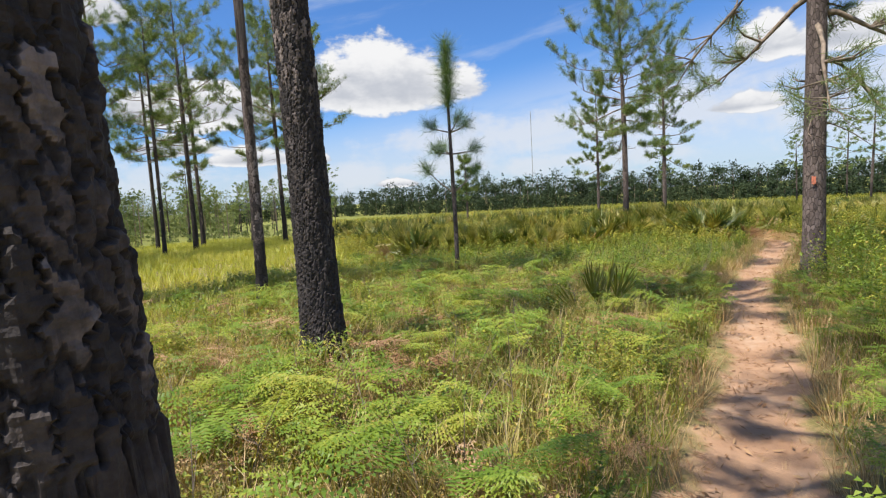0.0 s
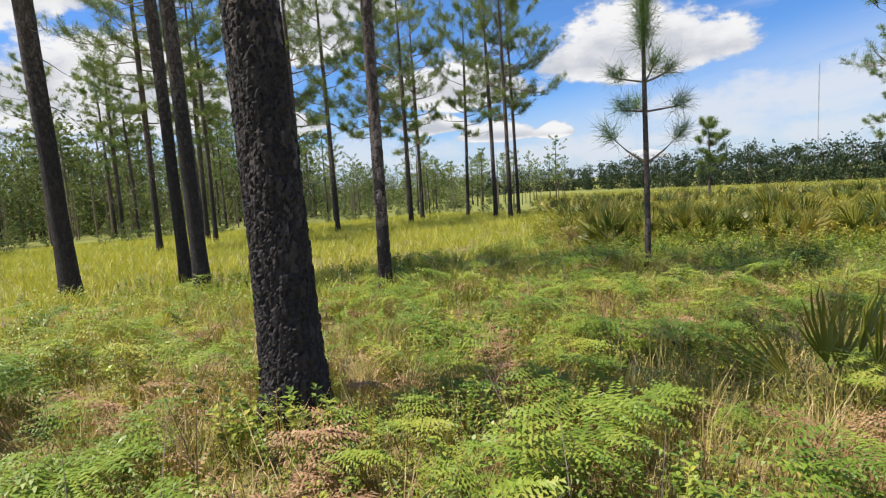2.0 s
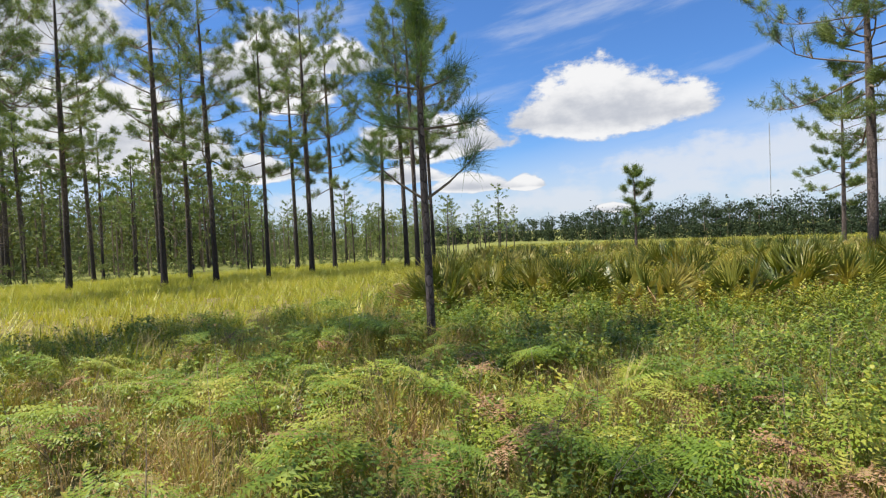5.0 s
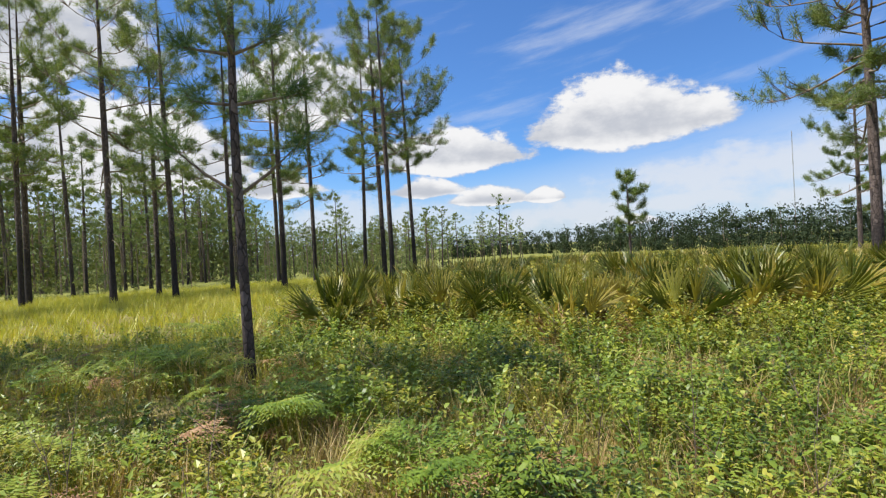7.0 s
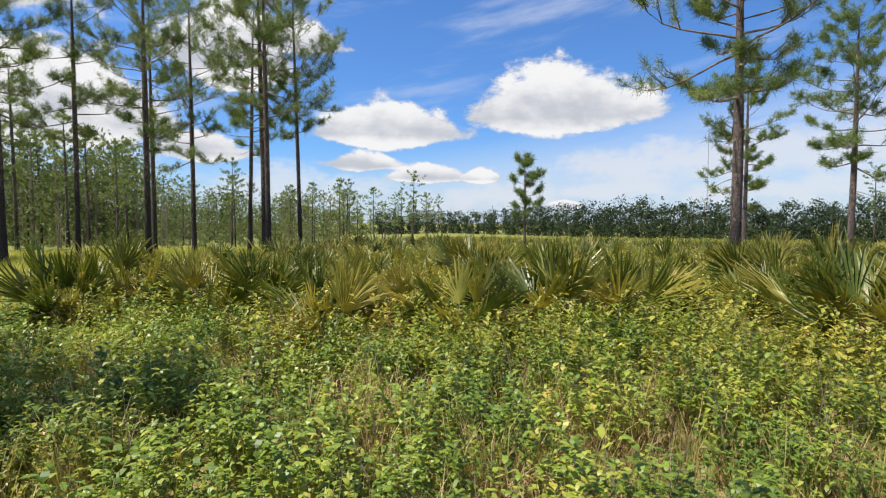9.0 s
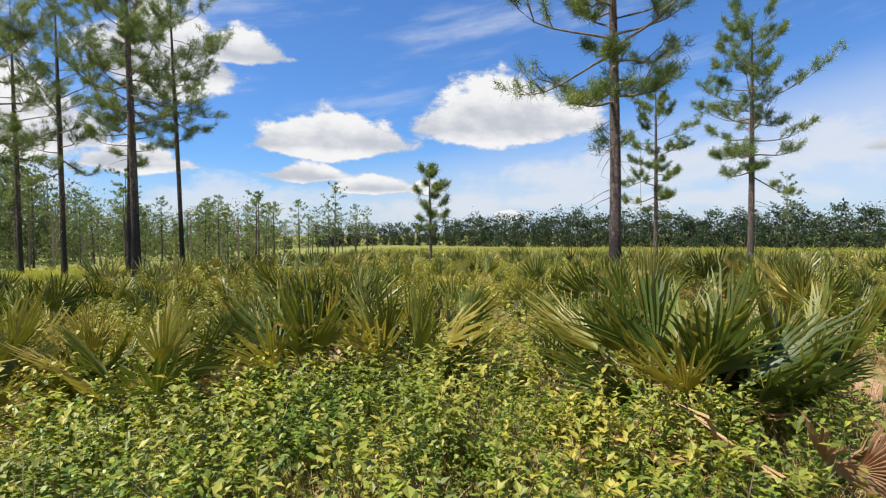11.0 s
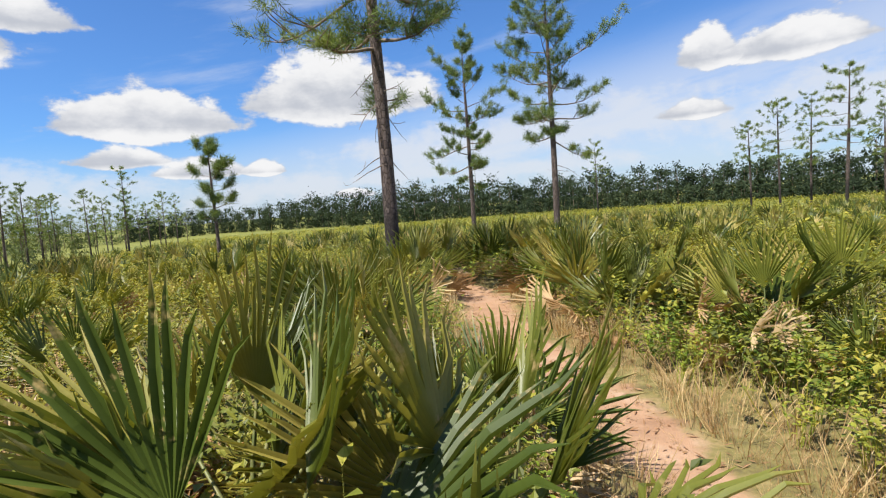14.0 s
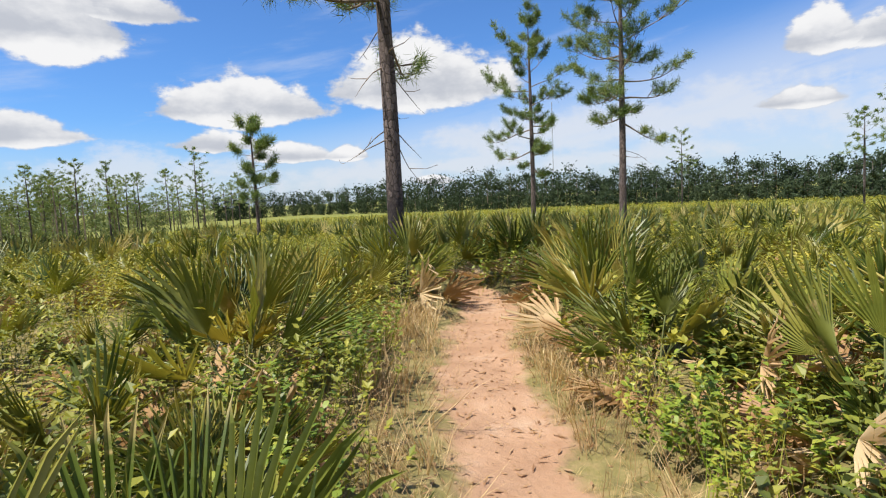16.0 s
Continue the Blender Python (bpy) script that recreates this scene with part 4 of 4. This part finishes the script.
# the rest of those within easy sight
g = np.random.default_rng(71)
spots = [p[:2] for p in NEAR_PALMS]
tries = 0
while len(spots) < 132 and tries < 20000:
    tries += 1
    x, y = g.uniform(-9, 9), g.uniform(11, 30)
    if field(np.array([x]), np.array([y]))[0] < 0.3 or off_path(np.array([x]), np.array([y]))[0] < 1.25:
        continue
    if 0.3 < x < 4.2 and y < 16.8:
        continue
    if wave(x, y, 4.0, 55) < -0.25 + 0.05 * (y - 13) - 0.6 * (field(np.array([x]), np.array([y]))[0] < 1.6) or any((x - p[0]) ** 2 + (y - p[1]) ** 2 < 0.62 for p in spots):
        continue
    spots.append((x, y))
    palmetto(x, y, g.uniform(0.62, 1.0), g.uniform(0, 360), int(g.integers(0, 9)))


def far_palmettos():
    g = np.random.default_rng(72)
    shapes = []
    for k in range(5):
        pcs = [(v, f) for v, f, st, dd, hb in palmetto_parts(np.random.default_rng(800 + k), 1.05, 5, 6, 1)]
        v, f = joined(pcs)
        shapes.append((v, f))
    n = 5200
    b, d = g.uniform(-1.15, 0.75, n), 17 + 42 * g.uniform(0, 1, n) ** 1.3
    x, y = 4 + d * np.sin(b), 6 + d * np.cos(b)
    keep = (field(x, y) > 0.5) & ~((x > -9) & (x < 9) & (y < 30)) & (wave(x, y, 6.0, 56) > -0.5 + (d - 17) / 50) & (off_path(x, y) > 0.9)
    x, y = x[keep][:900], y[keep][:900]
    v, f = scattered(shapes, x, y, lay(x, y), g.uniform(0.85, 1.15, len(x)), 73)
    tagged(new("palmetto_thicket", mesh_of("palmetto_thicket", v, f, M_PALMFAR)), "palmetto thicket reaching over the open field", "palmettos", kind="stuff")


far_palmettos()


# ---------------------------------------------------------------- low growth
def leaf_bush(g, leaves, size, long, wide, squat=0.9, blunt=False):
    """Leafy sprouts: stems, each with paired folded leaves."""
    v, f = [], []
    stems = max(3, leaves // 11)
    for s in range(stems):
        a, r = g.uniform(0, 6.28), 0.40 * size * math.sqrt(g.uniform())
        foot = Vector((r * 0.5 * math.cos(a), r * 0.5 * math.sin(a), 0))
        top = Vector((r * 1.25 * math.cos(a), r * 1.25 * math.sin(a), size * squat * g.uniform(0.6, 1.05)))
        b = len(v)
        v += [tuple(foot + Vector((0.004, 0, 0))), tuple(foot - Vector((0.004, 0, 0))), tuple(top)]
        f.append((b, b + 1, b + 2))
        for k in range(leaves // stems):
            q = g.uniform(0.35, 1.0)
            p = foot.lerp(top, q)
            la, up = g.uniform(0, 6.28), g.uniform(-0.15, 0.9)
            d = Vector((math.cos(la), math.sin(la), up)).normalized()
            sd = d.cross(Vector((0, 0, 1))).normalized()
            n = sd.cross(d)
            ln, w = long * g.uniform(0.7, 1.25), wide * g.uniform(0.7, 1.2)
            b = len(v)
            if blunt:
                v += [tuple(p)] + [tuple(p + d * ln * q + sd * w * e * k + n * w * k * 0.35) for q, k in ((0.33, 0.85), (0.74, 0.80)) for e in (1, -1)] + [tuple(p + d * ln - n * w * 0.3)]
                f += [(b, b + 1, b + 2), (b + 1, b + 3, b + 4), (b + 1, b + 4, b + 2), (b + 3, b + 5, b + 4)]
            else:
                v += [tuple(p), tuple(p + d * ln * 0.5 + sd * w + n * w * 0.35), tuple(p + d * ln), tuple(p + d * ln * 0.5 - sd * w + n * w * 0.35)]
                f += [(b, b + 1, b + 2), (b, b + 2, b + 3)]
    return np.array(v), np.array(f)


def grass_tuft(g, blades, tall, wide, lean=0.5, plain=False):
    v, f = [], []
    for k in range(blades):
        a, r = g.uniform(0, 6.28), 0.07 * math.sqrt(g.uniform())
        p = Vector((r * math.cos(a), r * math.sin(a), -0.02))
        a += g.normal(0, 0.8)
        o = Vector((math.cos(a), math.sin(a), 0))
        s = Vector((-o.y, o.x, 0)) * wide
        h = tall * g.uniform(0.5, 1.1)
        m = p + o * lean * h * g.uniform(0.05, 0.35) + Vector((0, 0, h * 0.6))
        t = m + o * lean * h * g.uniform(0.1, 0.7) + Vector((0, 0, h * g.uniform(0.1, 0.4)))
        b = len(v)
        if plain:
            v += [tuple(p - s), tuple(p + s), tuple(t)]
            f.append((b, b + 1, b + 2))
            continue
        v += [tuple(p - s), tuple(p + s), tuple(m + s * 0.8), tuple(m - s * 0.8), tuple(t)]
        f += [(b, b + 1, b + 2), (b, b + 2, b + 3), (b + 3, b + 2, b + 4)]
    return np.array(v), np.array(f)


def fern(g, tall):
    """Bracken: a stalk, and a spreading frond of toothed pinnae, nearly level."""
    v, f = [], []
    for fr in range(g.integers(2, 4)):
        a = g.uniform(0, 6.28)
        o = Vector((math.cos(a), math.sin(a), 0))
        s = Vector((-o.y, o.x, 0))
        base = Vector((g.normal(0, 0.03), g.normal(0, 0.03), 0))
        h, ln = tall * g.uniform(0.6, 1.0), tall * g.uniform(0.9, 1.3)
        tilt = g.normal(0.05, 0.30)
        b = len(v)
        knee = base + o * 0.08 + Vector((0, 0, h))
        v += [tuple(base - s * 0.004), tuple(base + s * 0.004), tuple(knee)]
        f.append((b, b + 1, b + 2))
        for k in range(11):
            q = k / 11
            p = knee + o * ln * q + Vector((0, 0, 0.22 * ln * math.sin(q * 2.4) + (tilt - 0.12) * ln * q))
            pl = ln * 0.50 * (1 - q) ** 0.75 + 0.02
            for side in (-1, 1):
                d = (s * side + o * 0.45 + Vector((0, 0, g.normal(-0.10, 0.22)))).normalized()
                # narrow leaflets along the pinna
                m = max(4, int(pl / 0.024))
                for j in range(m):
                    e = p + d * pl * (j / m)
                    lw = 0.17 * pl * (1 - j / m) + 0.008
                    for sj in (-1, 1):
                        b = len(v)
                        tip = e + d * pl / m * 0.9 + o * sj * lw + Vector((0, 0, g.normal(-0.006, 0.006)))
                        v += [tuple(e), tuple(e + d * pl / m * 0.72), tuple(tip)]
                        f.append((b, b + 1, b + 2))
    return np.array(v), np.array(f)


def points(seed, count, x0, x1, y0, y1, test):
    g = np.random.default_rng(seed)
    x, y = g.uniform(x0, x1, count), g.uniform(y0, y1, count)
    keep = test(x, y, g)
    return x[keep], y[keep], g


def stuff(name, shapes, x, y, size, mat, label, category, seed, lean=0.15, sink=0.0, tall=None):
    v, f = scattered(shapes, x, y, lay(x, y) - sink, size, seed, lean, tall)
    tagged(new(name, mesh_of(name, v, f, mat)), label, category, kind="stuff")


def near(x, y, d):
    """Thin out with distance from the walked line."""
    return np.clip(1.25 - off_path(x, y) / d, 0, 1)


G = np.random.default_rng(5)
green_tufts = [grass_tuft(G, 9, 0.36, 0.0030) for k in range(8)]
dry_tufts = [grass_tuft(G, 11, 0.36, 0.0024, 0.8) for k in range(8)]
wide_tufts = [grass_tuft(G, 9, 0.32, 0.0085, 0.7, True) for k in range(6)]

# green and dry grass on both sides of the path
x, y, g = points(101, 60000, -7, 8, -3, 16.5, lambda x, y, g: (g.uniform(0, 1, len(x)) < near(x, y, 8) * (0.55 + 0.45 * wave(x, y, 2.5, 61))) & (off_path(x, y) > 0.42))
x, y = x[:6500], y[:6500]
stuff("grass", green_tufts, x, y, g.uniform(0.45, 1.05, len(x)), M_GRASS, "green and yellowing grass beside the path", "grass", 1)
x, y, g = points(102, 60000, -7, 8, -3, 26, lambda x, y, g: (g.uniform(0, 1, len(x)) < near(x, y, 7) * (0.42 - 0.5 * wave(x, y, 2.0, 62))) & (off_path(x, y) > 0.36) & (field(x, y) < 1 + 9 * (off_path(x, y) < 1.2)))
x, y = x[:7500], y[:7500]
stuff("dry_grass", dry_tufts, x, y, g.uniform(0.5, 1.2, len(x)), M_DRY, "dry tan grass and straw beside the path", "grass", 2, lean=0.3)
# straw and short grass along the trodden strip
x, y, g = points(103, 30000, 0, 6.5, -3, 26, lambda x, y, g: (off_path(x, y) > 0.12) & (off_path(x, y) < 0.95) & (g.uniform(0, 1, len(x)) < np.clip(off_path(x, y) * 1.4, 0, 0.8)))
x, y = x[:5200], y[:5200]
stuff("short_grass", dry_tufts, x, y, g.uniform(0.14, 0.36, len(x)), M_DRY, "short dry grass along the trodden path", "grass", 3, lean=0.4)
# the open meadow under the pines
x, y, g = points(104, 60000, -34, -2, -6, 26, lambda x, y, g: (field(x, y) < 0.5) & (off_path(x, y) > 6) & (g.uniform(0, 1, len(x)) < 0.5))
x, y = x[:15000], y[:15000]
stuff("meadow_grass", wide_tufts, x, y, g.uniform(0.8, 1.5, len(x)), M_MEADOW, "yellow-green meadow grass under the pines", "grass", 4, lean=0.25)

# bracken
ferns = [fern(G, 0.34) for k in range(6)]
x, y, g = points(105, 9000, -8, 5.6, -2.5, 9.5, lambda x, y, g: (off_path(x, y) > 0.55) & (wave(x, y, 1.6, 63) > 0.02) & (g.uniform(0, 1, len(x)) < near(x, y, 10)))
x, y = np.r_[x[:400], 3.95, 3.8, 2.6, 2.4, 2.9], np.r_[y[:400], 1.4, 1.7, 0.0, 0.25, 0.1]
stuff("bracken", ferns, x, y, g.uniform(0.7, 1.2, len(x)), M_FERN, "bright green bracken fronds among the grass", "fern", 5)

# leafy sprouts in front of the palmettos, and darker bushes on the right of the path
bushes = [leaf_bush(G, 80, 0.42, 0.052, 0.015) for k in range(7)]
fine_bushes = [leaf_bush(G, 110, 0.44, 0.040, 0.0115, blunt=True) for k in range(7)]
x, y, g = points(106, 9000, -7, 4.2, 0, 17, lambda x, y, g: (off_path(x, y) > 0.62) & (g.uniform(0, 1, len(x)) < np.clip((y - 2) / 7, 0.40, 1) * np.clip(0.5 + 1.6 * wave(x, y, 2.0, 64), 0.06, 1)) & (field(x, y) < 2.2))
x, y = x[:1700], y[:1700]
size = g.uniform(0.5, 1.15, len(x))
close = off_path(x, y) < 3.2
stuff("low_shrubs", bushes, x[~close], y[~close], size[~close], M_SHRUB, "low bright green leafy shrubs among the grass", "shrub", 6)
stuff("low_shrubs", fine_bushes, x[close], y[close], size[close], M_SHRUB, "small-leaved green shrubs close beside the path", "shrub", 15)
tangle = [leaf_bush(G, 90, 0.42, 0.028, 0.008, squat=0.95) for k in range(6)]
x, y, g = points(114, 9000, -6, 4.3, -2.5, 11, lambda x, y, g: (off_path(x, y) > 0.5) & (g.uniform(0, 1, len(x)) < near(x, y, 8) * (0.6 + 0.5 * wave(x, y, 1.4, 68))))
x, y = x[:1600], y[:1600]
stuff("heath_shrubs", tangle, x, y, g.uniform(0.6, 1.2, len(x)), M_TANGLE, "fine-leaved yellow-green heath shrubs among the bracken", "shrub", 14)
big = [leaf_bush(G, 170, 0.95, 0.055, 0.017) for k in range(4)]
x, y, g = points(107, 900, 5.3, 10, 2.0, 15, lambda x, y, g: (off_path(x, y) > 0.95) & (g.uniform(0, 1, len(x)) < 0.34))
x, y = np.r_[x, 1.1, 0.5, 1.9, 0.2, 1.5], np.r_[y, 25.4, 24.9, 25.9, 25.6, 26.2]
stuff("tall_shrubs", big, x, y, g.uniform(0.7, 1.25, len(x)), M_SHRUB, "tall leafy shrubs crowding the path", "shrub", 7)
lush = [leaf_bush(G, 120, 0.52, 0.047, 0.0135, blunt=True) for k in range(6)]
x, y, g = points(111, 2400, -4, 4.1, 9.3, 17.0, lambda x, y, g: (off_path(x, y) > 0.75) & (field(x, y) < 1.6 + 3.5 * (x > 0.3)) & (wave(x, y, 1.5, 67) > -0.25))
x, y = x[:620], y[:620]
ex, ey, g = points(113, 1500, 0.8, 6.0, 17.0, 25.0, lambda x, y, g: (off_path(x, y) > 0.72) & (off_path(x, y) < 1.7) & (g.uniform(0, 1, len(x)) < 0.6))
x, y = np.r_[x, ex[:100]], np.r_[y, ey[:100]]
stuff("leafy_shrubs", lush, x, y, g.uniform(0.6, 1.25, len(x)), M_SHRUB, "lush green leafy shrubs in front of the palmettos", "shrub", 12)
# yellowish scrub between the palmettos
scrub = [leaf_bush(G, 58, 0.80, 0.060, 0.018) for k in range(6)]
x, y, g = points(108, 16000, -10, 10, 11, 32, lambda x, y, g: (field(x, y) > -0.8) & (off_path(x, y) > 0.75) & (g.uniform(0, 1, len(x)) < 0.55 - 0.25 * wave(x, y, 3.0, 65)))
x, y = x[:4300], y[:4300]
stuff("scrub", scrub, x, y, g.uniform(0.6, 1.15, len(x)), M_FIELD, "yellow-green scrub between the palmettos", "shrub", 8)
coarse = [leaf_bush(G, 16, 0.85, 0.20, 0.065) for k in range(6)]
b = G.uniform(-1.2, 0.85, 16000)
d = 18 + 105 * G.uniform(0, 1, 16000) ** 1.25
x, y = 4 + d * np.sin(b), 6 + d * np.cos(b)
keep = (field(x, y) > 0.2) & ~((x > -10) & (x < 10) & (y < 31))
x, y, d = x[keep][:8000], y[keep][:8000], d[keep][:8000]
stuff("field_scrub", coarse, x, y, G.uniform(0.6, 1.0, len(x)) * (1 + d / 160), M_FIELD, "yellow-green scrub covering the wide field", "shrub", 9, tall=0.85 / (1 + d / 260))

# golden bunch grass, rusty dead bracken and straw in the openings
bunch = [grass_tuft(G, 26, 0.55, 0.0026, 0.45) for k in range(5)]
x, y, g = points(109, 3400, -6, 4.1, 0, 13.5, lambda x, y, g: (off_path(x, y) > 0.6) & (wave(x, y, 2.0, 64) < 0.0) & (g.uniform(0, 1, len(x)) < near(x, y, 9)))
x, y = x[:580], y[:580]
stuff("bunch_grass", bunch, x, y, g.uniform(0.6, 1.15, len(x)), M_STRAW, "golden bunch grass in the openings", "grass", 10, lean=0.2)
x, y, g = points(110, 2600, -6, 5.4, -2, 10, lambda x, y, g: (off_path(x, y) > 0.5) & (wave(x, y, 1.7, 66) > 0.35) & (g.uniform(0, 1, len(x)) < near(x, y, 9)))
x, y = x[:170], y[:170]
stuff("dead_bracken", ferns, x, y, g.uniform(0.5, 1.0, len(x)), M_RUST, "rusty dead bracken lying in the grass", "fern", 11, lean=0.5, sink=0.05)


def litter():
    """Dry leaves, straw and bark bits on the path and round the charred foot of the near pine."""
    g = np.random.default_rng(120)
    n = 4600
    y = g.uniform(-3, 25, n)
    x = np.interp(y, TRACK_Y, TRACK_X) + g.normal(0, 0.42, n)
    a, r = g.uniform(0, 6.28, 500), np.abs(g.normal(0, 0.38, 500)) + 0.18
    x, y = np.r_[x, 1.13 + r * np.cos(a)], np.r_[y, 1.79 + r * np.sin(a)]
    n = len(x)
    z = lay(x, y) + 0.006
    a, ln, w = g.uniform(0, 6.28, n), g.uniform(0.02, 0.09, n), g.uniform(0.003, 0.011, n)
    d, s = np.stack([np.cos(a), np.sin(a), g.normal(0.1, 0.2, n)], -1), np.stack([-np.sin(a), np.cos(a), g.normal(0, 0.4, n)], -1)
    p = np.stack([x, y, z], -1)
    v = np.stack([p, p + d * (ln / 2)[:, None] + s * w[:, None], p + d * ln[:, None], p + d * (ln / 2)[:, None] - s * w[:, None]], 1)
    v[..., 2] = np.maximum(v[..., 2], z[:, None] - 0.002)
    tagged(new("leaf_litter", mesh_of("leaf_litter", v.reshape(-1, 3), np.arange(n * 4).reshape(-1, 4), M_RUST)), "dry leaves and bark bits on the sandy path", "litter", kind="stuff")


litter()


def stick(pts, r):
    z = [float(lay(np.array([p[0]]), np.array([p[1]]))[0]) + r * 0.8 for p in pts]
    v, f = tube([(p[0], p[1], zz) for p, zz in zip(pts, z)], [r, r * 1.1, r * 0.9, r * 0.6], 7)
    tagged(new("stick", mesh_of("stick", v, f, M_TWIG, smooth=True)), "bleached grey stick lying on the sandy path", "stick")


stick([(3.62, 19.75), (3.60, 19.95), (3.53, 20.12), (3.48, 20.30)], 0.014)


def twigs():
    """Thin dead stems that stand above the grass."""
    g = np.random.default_rng(130)
    pieces = []
    for k in range(260):
        y = g.uniform(-1, 16)
        x = np.interp(y, TRACK_Y, TRACK_X) - 0.7 - abs(g.normal(0, 3.0))
        z = float(lay(np.array([x]), np.array([y]))[0])
        h, a, b = g.uniform(0.25, 0.75), g.normal(0, 0.25), g.normal(0, 0.25)
        q = (x + a * h * 0.5, y + b * h * 0.5, z + h * 0.55)
        t = (x + a * h * 1.3, y + b * h * 1.3, z + h)
        pieces.append(tube([(x, y, z - 0.02), q, t], [0.0035, 0.0028, 0.0012], 3))
        for j in range(2):
            pieces.append(tube([q, (q[0] + g.normal(0, 0.1), q[1] + g.normal(0, 0.1), q[2] + g.uniform(0.05, 0.2))], [0.002, 0.001], 3))
    v, f = joined(pieces)
    tagged(new("dead_stems", mesh_of("dead_stems", v, f, M_TWIG)), "thin dead stems standing in the grass", "stems", kind="stuff")


twigs()
